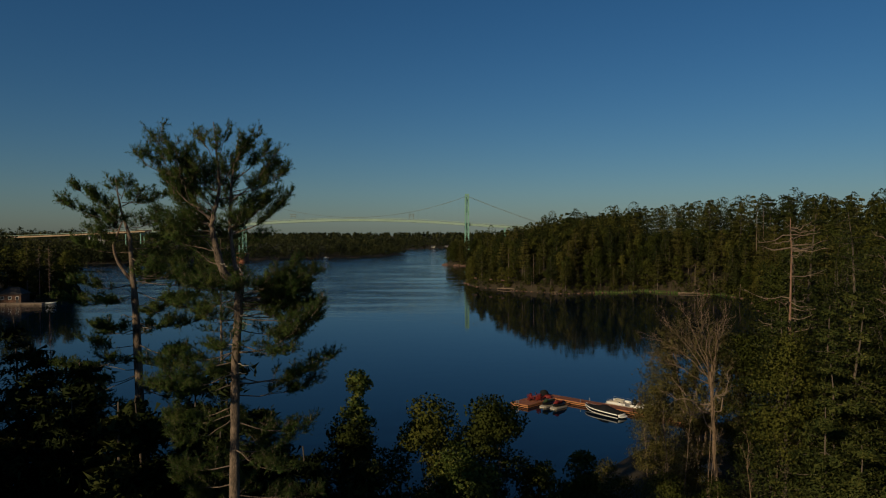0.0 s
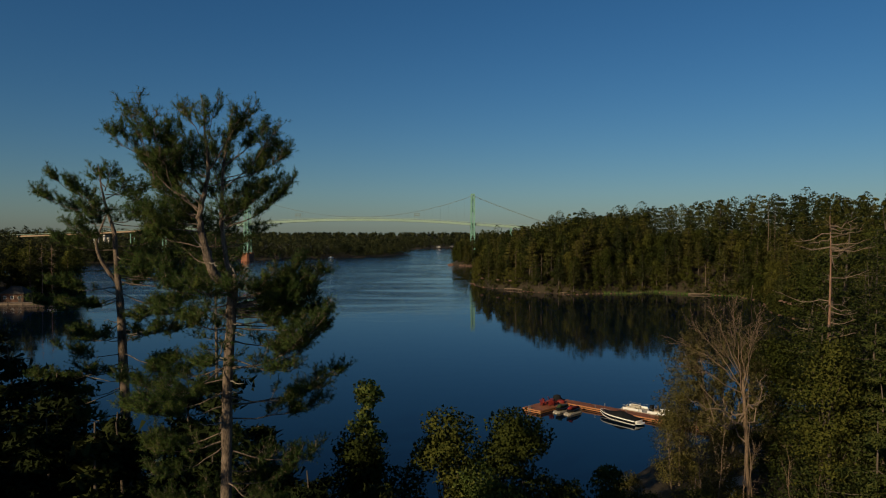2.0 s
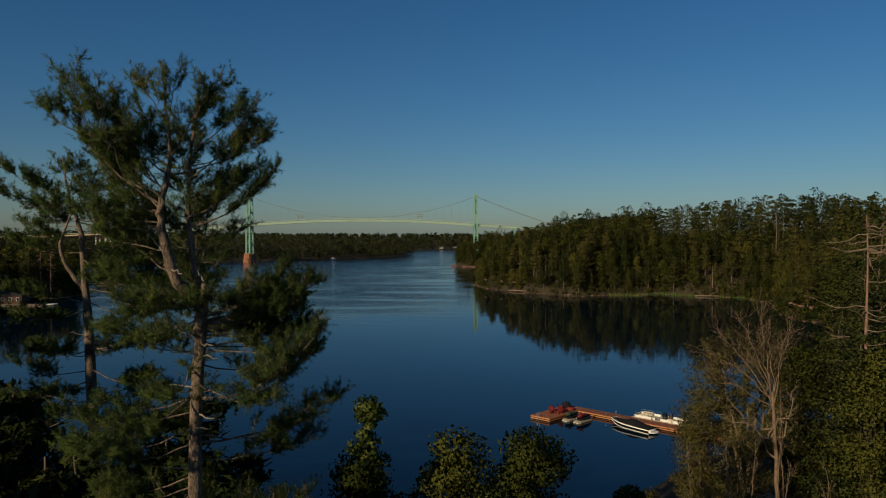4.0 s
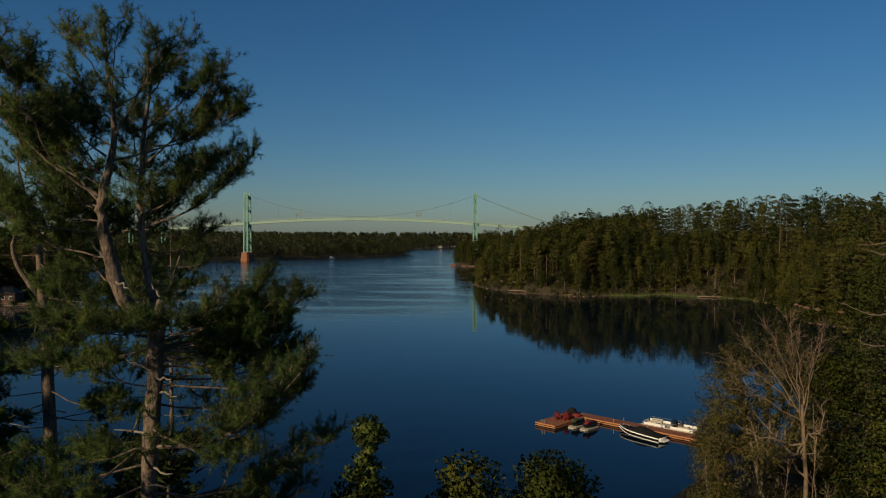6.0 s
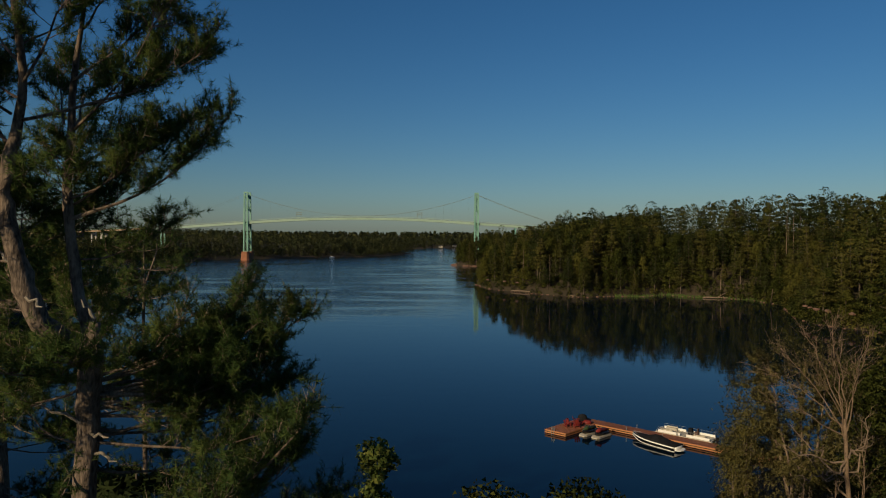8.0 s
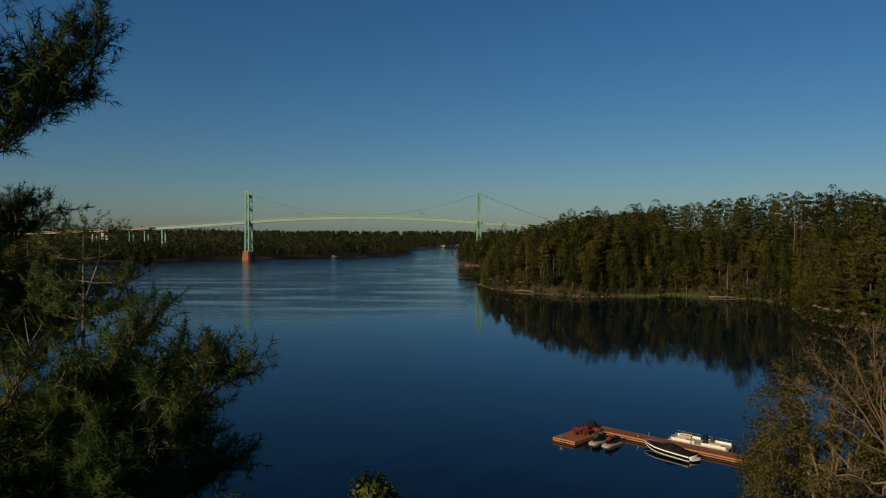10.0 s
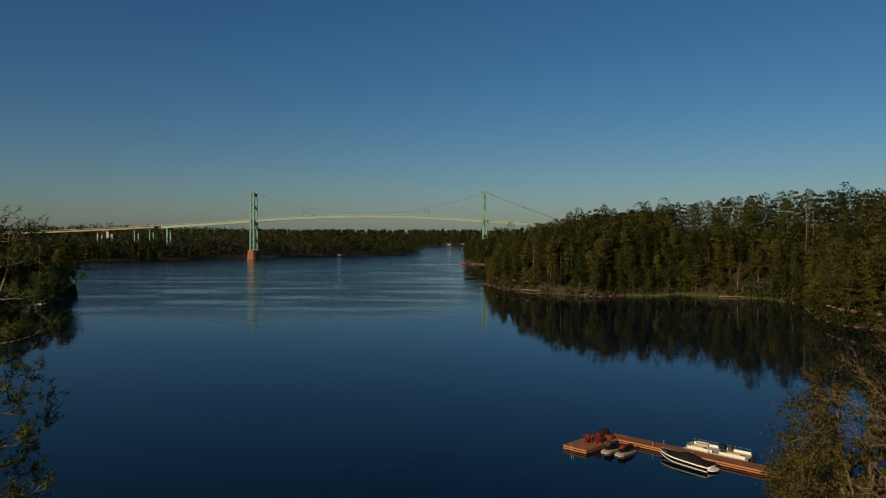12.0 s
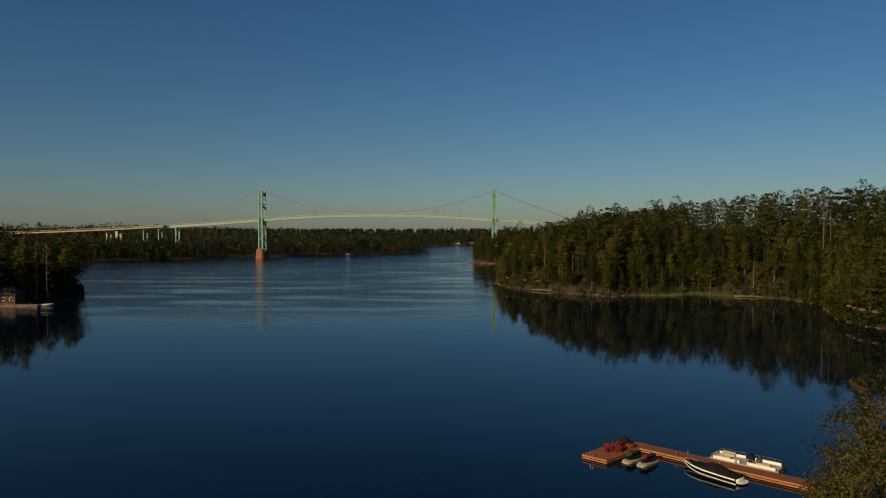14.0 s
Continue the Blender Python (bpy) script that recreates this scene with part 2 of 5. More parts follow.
class Geo:
    """Collects points and faces, then becomes one mesh."""

    def __init__(self):
        self.v, self.loops, self.sizes, self.n, self.normals = [], [], [], 0, []

    def add(self, v, f):
        v = np.asarray(v, float).reshape(-1, 3)
        self.v.append(v)
        if isinstance(f, np.ndarray):
            self.loops.append(f.ravel() + self.n)
            self.sizes.append(np.full(len(f), f.shape[1]))
        else:
            self.loops.append(np.array([i for q in f for i in q]) + self.n)
            self.sizes.append(np.array([len(q) for q in f]))
        self.n += len(v)
        return self

    def tris(self, v, facing=None):
        """Loose triangles, three points each; facing: the way in which each leaf's shading looks."""
        v = np.asarray(v, float).reshape(-1, 3)
        if facing is not None:
            t = v.reshape(-1, 3, 3).copy()
            away = (np.cross(t[:, 1] - t[:, 0], t[:, 2] - t[:, 0]) * facing).sum(1) < 0
            t[away] = t[away][:, ::-1]
            v = t.reshape(-1, 3)
            self.normals.append(np.repeat(facing, 3, 0))
        return self.add(v, np.arange(len(v)).reshape(-1, 3))

    def tube(self, pts, radii, sides=6):
        pts = np.asarray(pts, float)
        radii = np.broadcast_to(np.asarray(radii, float), (len(pts),))
        d = unit(np.gradient(pts, axis=0))
        ref = np.array([0, 0, 1.0]) if abs(d[0][2]) < 0.8 else np.array([1.0, 0, 0])
        u = unit(np.cross(d, ref))
        w = np.cross(d, u)
        a = np.linspace(0, 2 * math.pi, sides, endpoint=False)
        ring = pts[:, None] + radii[:, None, None] * (np.cos(a)[None, :, None] * u[:, None] + np.sin(a)[None, :, None] * w[:, None])
        f = [(i * sides + j, i * sides + (j + 1) % sides, (i + 1) * sides + (j + 1) % sides, (i + 1) * sides + j) for i in range(len(pts) - 1) for j in range(sides)]
        f.append(tuple(range(sides))[::-1])
        f.append(tuple((len(pts) - 1) * sides + j for j in range(sides)))
        return self.add(ring, f)

    def box(self, c, size, rz=0.0, taper=1.0):
        x, y, z = np.array(size) / 2
        v = np.array([(-x, -y, -z), (x, -y, -z), (x, y, -z), (-x, y, -z), (-x * taper, -y * taper, z), (x * taper, -y * taper, z), (x * taper, y * taper, z), (-x * taper, y * taper, z)])
        cs, sn = math.cos(rz), math.sin(rz)
        v = np.c_[v[:, 0] * cs - v[:, 1] * sn, v[:, 0] * sn + v[:, 1] * cs, v[:, 2]] + np.array(c)
        return self.add(v, [(3, 2, 1, 0), (4, 5, 6, 7), (0, 1, 5, 4), (1, 2, 6, 5), (2, 3, 7, 6), (3, 0, 4, 7)])

    def beam(self, a, b, w, h):
        """A square bar from a to b."""
        a, b = np.array(a, float), np.array(b, float)
        d = unit(b - a)
        ref = np.array([0, 0, 1.0]) if abs(d[2]) < 0.95 else np.array([0, 1.0, 0])
        u = unit(np.cross(d, ref)) * w / 2
        k = np.cross(u, d)
        k = unit(k) * h / 2
        v = [p + s * u + t * k for p in (a, b) for s, t in ((-1, -1), (1, -1), (1, 1), (-1, 1))]
        return self.add(v, [(3, 2, 1, 0), (4, 5, 6, 7), (0, 1, 5, 4), (1, 2, 6, 5), (2, 3, 7, 6), (3, 0, 4, 7)])

    def loft(self, rings, cap=True):
        n = len(rings[0])
        f = []
        for i in range(len(rings) - 1):
            for j in range(n):
                k = (j + 1) % n
                f.append((i * n + j, i * n + k, (i + 1) * n + k, (i + 1) * n + j))
        if cap:
            f.append(tuple(range(n))[::-1])
            f.append(tuple((len(rings) - 1) * n + j for j in range(n)))
        return self.add(np.concatenate([np.asarray(r, float) for r in rings]), f)

    def mesh(self, name, mat, smooth=False):
        me = bpy.data.meshes.new(name)
        v, loops, sizes = np.concatenate(self.v), np.concatenate(self.loops), np.concatenate(self.sizes)
        me.vertices.add(len(v))
        me.vertices.foreach_set("co", v.ravel().astype(np.float32))
        me.loops.add(len(loops))
        me.loops.foreach_set("vertex_index", loops.astype(np.int32))
        me.polygons.add(len(sizes))
        me.polygons.foreach_set("loop_start", (np.cumsum(sizes) - sizes).astype(np.int32))
        me.materials.append(mat)
        me.polygons.foreach_set("use_smooth", np.full(len(sizes), smooth or bool(self.normals)))
        me.update(calc_edges=True)
        if self.normals:
            at = me.attributes.new("custom_normal", "FLOAT_VECTOR", "POINT")
            at.data.foreach_set("vector", np.concatenate(self.normals).ravel().astype(np.float32))
        return me


def part(name, geo, mat, parent=None, label="", smooth=False):
    """One mesh object, under a thing or a part, in its parent's own axes."""
    ob = new(name, geo.mesh(name, mat, smooth))
    ob.parent = parent
    return tagged(ob, label=label)


def thing(name, at, label, category, group="", kind="", rz=0.0, scale=1.0):
    ob = new(name)
    ob.matrix_basis = Matrix.Translation(at) @ Matrix.Rotation(rz, 4, "Z") @ Matrix.Scale(scale, 4)
    ob.empty_display_size = 0.1
    return tagged(ob, label, category, group, kind)


def scatter_tris(rng, c, size, flat=0.0, slim=1.0):
    """One small leaf triangle round each centre; flat 1 lies level."""
    n = len(c)
    nr = unit(rng.normal(size=(n, 3)) * (1 - flat) + np.array([0, 0, 1.0]) * flat * 1.5)
    u = unit(np.cross(nr, rng.normal(size=(n, 3))))
    w = np.cross(nr, u)
    s = np.asarray(size) * rng.uniform(0.6, 1.3, n)
    p0 = c + u * (s * 0.6 / slim)[:, None]
    p1 = c - u * (s * 0.35 / slim)[:, None] + w * (s * 0.5 * slim)[:, None]
    p2 = c - u * (s * 0.35 / slim)[:, None] - w * (s * 0.5 * slim)[:, None]
    return np.stack([p0, p1, p2], 1).reshape(-1, 3)


# ---------------------------------------------------------------- land and water
NEAR_LAND = [(-3, 641), (12, 628), (40, 612), (44, 560), (24, 500), (12, 440), (13, 398), (19, 378), (41, 350), (59, 336), (72, 343), (86, 342), (100, 354), (110, 340), (123, 336),
             (134, 329), (136, 302), (121, 262), (119, 244), (130, 225), (128, 200), (108, 165), (78, 132), (54, 114), (42, 105), (30, 96), (22, 86), (14, 77), (0, 72), (-30, 70), (-52, 58), (-75, 25),
             (-90, -40), (-120, -300), (-200, -4600), (4600, -4600), (4600, 1500), (700, 1450), (220, 1200), (70, 900), (30, 790), (8, 715), (-4, 670)]
WEST_POINT = [(-183, 338), (-172, 323), (-170, 307), (-174, 295), (-186, 286), (-200, 270), (-230, 232), (-300, 205), (-420, 190), (-560, 250), (-520, 430), (-340, 430), (-235, 395), (-185, 345)]
FAR_ISLAND = [(-61, 1010), (-64, 985), (-96, 866), (-130, 842), (-158, 823), (-200, 790), (-240, 756), (-262, 736), (-296, 708), (-340, 692), (-388, 672), (-450, 650), (-600, 640), (-900, 600),
              (-1500, 480), (-4600, 300), (-4600, 2300), (-1000, 1950), (-330, 1450), (-120, 1130)]
FAR_SHORE = [(-420, 1560), (-180, 1330), (-76, 1278), (-40, 1325), (-8, 1372), (60, 1365), (160, 1420), (400, 1520), (900, 1700), (4600, 2000), (4600, 4700), (-4600, 4700), (-4600, 2700)]


def inland(poly, p):
    """Metres from the shore, positive on land."""
    p = np.asarray(p, float)
    a = np.array(poly, float)
    b = np.roll(a, -1, 0)
    best = np.full(len(p), 1e9)
    inside = np.zeros(len(p), bool)
    for (ax, ay), (bx, by) in zip(a, b):
        ex, ey = bx - ax, by - ay
        t = np.clip(((p[:, 0] - ax) * ex + (p[:, 1] - ay) * ey) / (ex * ex + ey * ey), 0, 1)
        best = np.minimum(best, np.hypot(p[:, 0] - ax - t * ex, p[:, 1] - ay - t * ey))
        if ay != by:
            inside ^= ((ay > p[:, 1]) != (by > p[:, 1])) & (p[:, 0] < ex * (p[:, 1] - ay) / ey + ax)
    return np.where(inside, best, -best)


def ground_z(p):
    p = np.asarray(p, float).reshape(-1, 2)
    x, y = p[:, 0], p[:, 1]
    lump = 1.2 * np.sin(x * 0.045 + 1.3) * np.cos(y * 0.038) + 0.7 * np.sin(x * 0.11) * np.sin(y * 0.093 + 2)

    def bank(d, top, run, steep=0.0):
        s = np.clip(d / run, 0, 1)
        return np.where(d > 0, 0.25 + np.minimum(d * 0.25, 0.9) + (top - 1.2) * (steep * s ** 0.85 + (1 - steep) * s * s * (3 - 2 * s)) + lump * np.clip(d / 40, 0, 1), np.maximum(d * 0.35, -5.0))
    hill = np.clip((x + 15) / 170, 0, 1) * np.clip((y - 150) / 120, 0, 1)
    z = bank(inland(NEAR_LAND, p), 8.0 + 3 * np.clip((y - 150) / 120, 0, 1) + 15 * hill * (1 - 0.45 * np.clip((y - 420) / 250, 0, 1)), 42 + 18 * hill, np.clip((y - 150) / 80, 0, 1))
    z = np.maximum(z, bank(inland(WEST_POINT, p), 9.0, 50))
    z = np.maximum(z, bank(inland(FAR_ISLAND, p), 11.0, 120))
    return np.maximum(z, bank(inland(FAR_SHORE, p), 9 + 5 * np.clip((y - 1500) / 1500, 0, 1), 200))


def graded(lo, hi, step, grow, centre_lo, centre_hi):
    """Grid lines, fine in the middle and coarser outward."""
    mid = list(np.arange(centre_lo, centre_hi + 0.1, step))
    up, s = [mid[-1]], step
    while up[-1] < hi:
        s *= grow
        up.append(up[-1] + s)
    dn, s = [mid[0]], step
    while dn[-1] > lo:
        s *= grow
        dn.append(dn[-1] - s)
    return np.array(dn[:0:-1] + mid + up[1:])


gx, gy = graded(-4500, 4500, 7, 1.08, -200, 220), graded(-4500, 4500, 7, 1.08, -20, 440)
GX, GY = np.meshgrid(gx, gy)
gp = np.c_[GX.ravel(), GY.ravel()]
nx, ny = len(gx), len(gy)
gi = (np.arange(ny - 1)[:, None] * nx + np.arange(nx - 1)[None]).ravel()
ground = part("ground", Geo().add(np.c_[gp, ground_z(gp)], np.c_[gi, gi + 1, gi + nx + 1, gi + nx]), M_ground, smooth=True)
tagged(ground, "wooded ground of needles, soil and rock sloping to the water", "ground", kind="structure")
water = part("water", Geo().add([(-4600, -200, 0), (4600, -200, 0), (4600, 4700, 0), (-4600, 4700, 0)], [(0, 1, 2, 3)]), M_water)
tagged(water, "calm dark blue river water with wind streaks", "water", kind="structure")


def z_at(x, y):
    return float(ground_z([(x, y)])[0])


# ---------------------------------------------------------------- suspension bridge
def bridge():
    LX, RX, Y, HALF = -220.8, 19.6, 735.0, 5.2
    br = thing("suspension_bridge", (LX, Y, 0), "pale green steel suspension bridge with two towers over the channel", "bridge")
    o = np.array([LX, Y, 0])

    def deck_z(x):
        if LX <= x <= RX:
            s = (x - (LX + RX) / 2) / ((RX - LX) / 2)
            return 45.4 - 4.9 * s * s
        if x < LX:
            d = LX - x
            return 40.5 - 0.076 * d + 0.00009 * d * d
        return 40.5 - 0.062 * (x - RX)
    xs = np.arange(-520, 180.1, 7.0)

    def strip(y0, y1, top, bottom, x0=-1e9, x1=1e9):
        return Geo().loft([[(x, y0, deck_z(x) + bottom), (x, y1, deck_z(x) + bottom), (x, y1, deck_z(x) + top), (x, y0, deck_z(x) + top)] - o for x in xs if x0 <= x <= x1])
    part("roadway", strip(Y - 4.2, Y + 4.2, 0.0, -0.5), M_asphalt, br, "grey road deck")
    for side in (-1, 1):
        y = Y + side * 4.6
        part("girder", strip(y - 0.25, y + 0.25, -0.1, -2.5, -318, 200), M_girder, br, "pale yellow-green plate girder")
        part("girder", strip(y - 0.25, y + 0.25, -0.1, -1.5, -600, -318), M_tan, br, "weathered approach girder")
        part("railing", strip(y - 0.05, y + 0.05, 1.15, 0.95), M_girder, br)
    for tx in (LX, RX):
        tower = Geo()
        top = 70.3
        for s in (-1, 1):
            for dx in (-1, 1):
                tower.beam((tx + dx * 1.9 - o[0], s * (HALF + 1.2), 8.5), (tx + dx * 1.5 - o[0], s * HALF, top), 1.25, 1.5)
            for z in np.arange(12, top - 3, 3.0):
                k = 1.9 - 0.4 * (z - 8.5) / (top - 8.5)
                yy = s * (HALF + 1.2 - 1.2 * (z - 8.5) / (top - 8.5))
                tower.beam((tx - k - o[0], yy, z), (tx + k - o[0], yy, z + 3), 0.3, 0.3)
                tower.beam((tx + k - o[0], yy, z), (tx - k - o[0], yy, z + 3), 0.3, 0.3)
            tower.box((tx - o[0], s * (HALF + 1.2), 8.9), (5.4, 3.0, 1.6))
            tower.box((tx - o[0], s * HALF, top + 0.5), (4.2, 1.9, 1.4))
        for z, hgt in ((67, 2.6), (53, 2.0), (36.5, 2.2), (20, 1.6)):
            tower.box((tx - o[0], 0, z), (1.7, 2 * HALF + 0.6, hgt))
        for z0, z1 in ((10, 20), (20, 36), (54, 66)):
            tower.beam((tx - o[0], -HALF - 0.8, z0), (tx - o[0], HALF + 0.8, z1), 0.5, 0.5)
            tower.beam((tx - o[0], HALF + 0.8, z0), (tx - o[0], -HALF - 0.8, z1), 0.5, 0.5)
        part("tower", tower, M_green, br, "green riveted steel tower")
        pier = Geo()
        for s in (-1, 1):
            pier.loft([[(tx + a * wd - o[0], s * 6.4 + b * dp, z) for a, b in ((-1, -0.6), (-0.6, -1), (0.6, -1), (1, -0.6), (1, 0.6), (0.6, 1), (-0.6, 1), (-1, 0.6))]
                       for wd, dp, z in ((4.9, 5.0, -4), (4.5, 4.6, 1.2), (4.2, 4.3, 1.25), (3.6, 3.7, 8.6), (3.9, 3.9, 8.65), (3.9, 3.9, 9.3))])
        pier.box((tx - o[0], 0, 3.6), (5.6, 8.0, 8.0))
        part("pier", pier, M_pier, br, "brick-red stone river pier")
    for side in (-1, 1):
        y = side * HALF
        c = (LX + RX) / 2
        main = [(x - o[0], y, 47.0 + 22.6 * ((x - c) / (RX - c)) ** 2) for x in np.linspace(LX, RX, 41)]
        cable = Geo().tube(main, 0.11, 6)
        back_l = [(LX - o[0] - 95 * t, y, 69.6 + (deck_z(LX - 95) + 0.5 - 69.6) * t - 5 * t * (1 - t)) for t in np.linspace(0, 1, 10)]
        back_r = [(RX - o[0] + 95 * t, y, 69.6 + (deck_z(RX + 95) + 0.5 - 69.6) * t - 5 * t * (1 - t)) for t in np.linspace(0, 1, 10)]
        cable.tube(back_l, 0.06, 6).tube(back_r, 0.17, 6)
        part("cable", cable, M_cable, br, "steel main cable")
        for i in range(1, 28):
            x = LX + (RX - LX) * i / 28
            zc = 47.0 + 22.6 * ((x - c) / (RX - c)) ** 2
            if zc - deck_z(x) > 1.5:
                part("hanger", Geo().tube([(x - o[0], y, deck_z(x)), (x - o[0], y, zc)], 0.02, 4), M_cable, br)
    # steel and concrete bents under the west approach
    for x, w, mat in ((-310.5, 1.4, M_green), (-329, 0.9, M_green), (-345, 0.9, M_green), (-373, 2.4, M_concrete), (-384, 1.2, M_concrete), (60, 1.4, M_green), (115, 1.4, M_green)):
        g = Geo()
        zt, zb = deck_z(x) - 2.9, z_at(x, Y) - 1
        for s in (-1, 1):
            g.box((x - o[0], s * 4.2, (zt + zb) / 2), (w, w, zt - zb))
        g.box((x - o[0], 0, zt - 0.7), (w, 9.6, 1.4))
        part("bent", g, mat, br)
    # sign gantries and lamp brackets on the deck
    for x in (-277, -165.5, -39.5):
        g = Geo()
        for dx in (-2.2, 2.2):
            g.beam((x + dx - o[0], -4.4, deck_z(x)), (x + dx - o[0], -4.4, deck_z(x) + 6.4), 0.36, 0.36)
        g.beam((x - 3.2 - o[0], -4.4, deck_z(x) + 6.2), (x + 3.2 - o[0], -4.4, deck_z(x) + 6.2), 0.4, 0.6)
        g.beam((x - 3.0 - o[0], -4.4, deck_z(x) + 4.2), (x + 3.0 - o[0], -4.4, deck_z(x) + 4.2), 0.4, 0.6)
        part("sign_gantry", g, M_cable, br, "dark steel sign gantry")
    return br


bridge()


# ---------------------------------------------------------------- tree makers
def curve_pts(a, b, rise, n=7, wob=0.0, rng=None):
    """A bough from a to b that hangs below the straight line by rise metres and turns up at its end."""
    t = np.linspace(0, 1, n)[:, None]
    a, b = np.array(a, float), np.array(b, float)
    p = a + (b - a) * t
    p[:, 2] -= rise * np.sin(math.pi * t[:, 0]) * (0.6 + 0.4 * t[:, 0])
    if wob and rng is not None:
        p[1:-1] += rng.normal(size=(n - 2, 3)) * wob
    return p


def along(p, t):
    """The place and the heading at t of a line of points."""
    s = np.clip(t, 0, 0.9999) * (len(p) - 1)
    i = int(s)
    return p[i] + (p[i + 1] - p[i]) * (s - i), unit(p[i + 1] - p[i])


def tufts(rng, base, heading, count, length, width):
    """Sprays of thin needles that fan out from each twig end."""
    n = len(base)
    d = unit(heading[:, None] * 0.45 + rng.normal(size=(n, count, 3)) * 0.62)
    ln = length * rng.uniform(0.7, 1.15, (n, count, 1))
    side = unit(np.cross(d, rng.normal(size=(n, count, 3)))) * width / 2
    b = np.broadcast_to(base[:, None], d.shape) - heading[:, None] * rng.uniform(0, 0.12, (n, count, 1))
    facing = unit(heading[:, None] * 0.7 + d * 0.5 + np.array([0, 0, 0.35]) + rng.normal(size=d.shape) * 0.25).reshape(-1, 3)
    return np.stack([b - side, b + side, b + d * ln], 2).reshape(-1, 3), facing


def pine_bough(rng, wood, leaf, a, b, rise, r0, bare=0.3, dens=1.0, sub=1.0, needles=16, nlen=0.13, nwid=0.013, up=0.45):
    """One white-pine bough: curved limb, side shoots, twigs, and needle tufts that turn up."""
    p = curve_pts(a, b, rise, 8, 0.02 * np.linalg.norm(np.subtract(b, a)) / 2.5, rng)
    L = np.linalg.norm(p[-1] - p[0])
    wood.tube(p, r0 * 0.62 * np.linspace(1, 0.4, 8) ** 1.6, 6)
    base, head, twigs = [], [], []
    for k in range(max(5, int(9 * L / 2.5 * dens))):
        t = bare + (1 - bare) * rng.uniform() ** 0.8
        q, h = along(p, t)
        lat = unit(np.cross(h, [0, 0, 1.0])) * rng.choice([-1, 1])
        d = unit(h * rng.uniform(0.2, 0.8) + lat * rng.uniform(0.2, 1.1) + np.array([0, 0, rng.uniform(0.0, 1.0) * up * 1.6]))
        ln = sub * rng.uniform(0.35, 1.0) * (1.2 - 0.6 * t) * min(1.0, 0.45 + 0.25 * L)
        sp = curve_pts(q, q + d * ln, 0.06 * ln, 4)
        wood.tube(sp, np.linspace(max(r0 * 0.16, 0.007), 0.003, 4), 4)
        for _ in range(max(4, int(10.5 * ln * dens))):
            u = rng.uniform(0.25, 1.0)
            s, sh = along(sp, u)
            td = unit(sh * 0.6 + rng.normal(size=3) * 0.55 + np.array([0, 0, up]))
            e = s + td * rng.uniform(0.08, 0.40)
            twigs.append((s - (0.005, 0, 0), s + (0.005, 0, 0.004), e))
            base.append(e)
            head.append(td)
            if rng.uniform() < 0.4:
                base.append(s + (e - s) * 0.6)
                head.append(td)
        base.append(sp[-1])
        head.append(d)
    wood.tris(np.array(twigs))
    base.append(p[-1])
    head.append(unit(p[-1] - p[-2]))
    leaf.tris(*tufts(rng, np.array(base), np.array(head), needles, nlen, nwid))


def dead_stub(rng, wood, a, d, ln, r):
    wood.tube(curve_pts(a, np.array(a) + np.array(d) * ln, 0.05 * ln, 6, 0.05 * ln, rng), r * np.array((1, 0.9, 0.95, 0.7, 0.6, 0.25)), 6)


def big_pine(name, at, stems, boughs, stubs, label, seed, needles, nlen, nwid, dens, sub):
    """A tall white pine; stems and boughs are given in metres from the trunk's foot."""
    rng = np.random.default_rng(seed)
    tree = thing(name, at, label, "tree", "tall pines by the shore")
    trunk = Geo()
    for pts, radii in stems:
        pts = np.array(pts, float)
        t = np.linspace(0, len(pts) - 1, (len(pts) - 1) * 4 + 1)
        sm = np.stack([np.interp(t, range(len(pts)), pts[:, k]) for k in range(3)], 1)
        sm[1:-1] = (sm[:-2] + 2 * sm[1:-1] + sm[2:]) / 4
        sm[1:-1] += rng.normal(size=sm[1:-1].shape) * 0.015
        trunk.tube(sm, np.interp(t, range(len(pts)), radii) * rng.uniform(0.94, 1.07, len(t)), 12)
    part("trunk", trunk, M_bark, tree, "lichen-flecked brown bark", smooth=True)
    for a, b, rise, r0, bare in boughs:
        wood, leaf = Geo(), Geo()
        pine_bough(rng, wood, leaf, a, b, rise, r0, bare, dens, sub, needles, nlen, nwid)
        bough = part("bough", wood, M_bark, tree)
        part("needles", leaf, M_needle, bough, "dark green long needles")
    for a, d, ln in stubs:
        dead = Geo()
        dead_stub(rng, dead, a, unit(np.array(d, float)), ln * 1.15, 0.026)
        part("branch_stub", dead, M_lichen, tree, "bleached broken stub")
    return tree


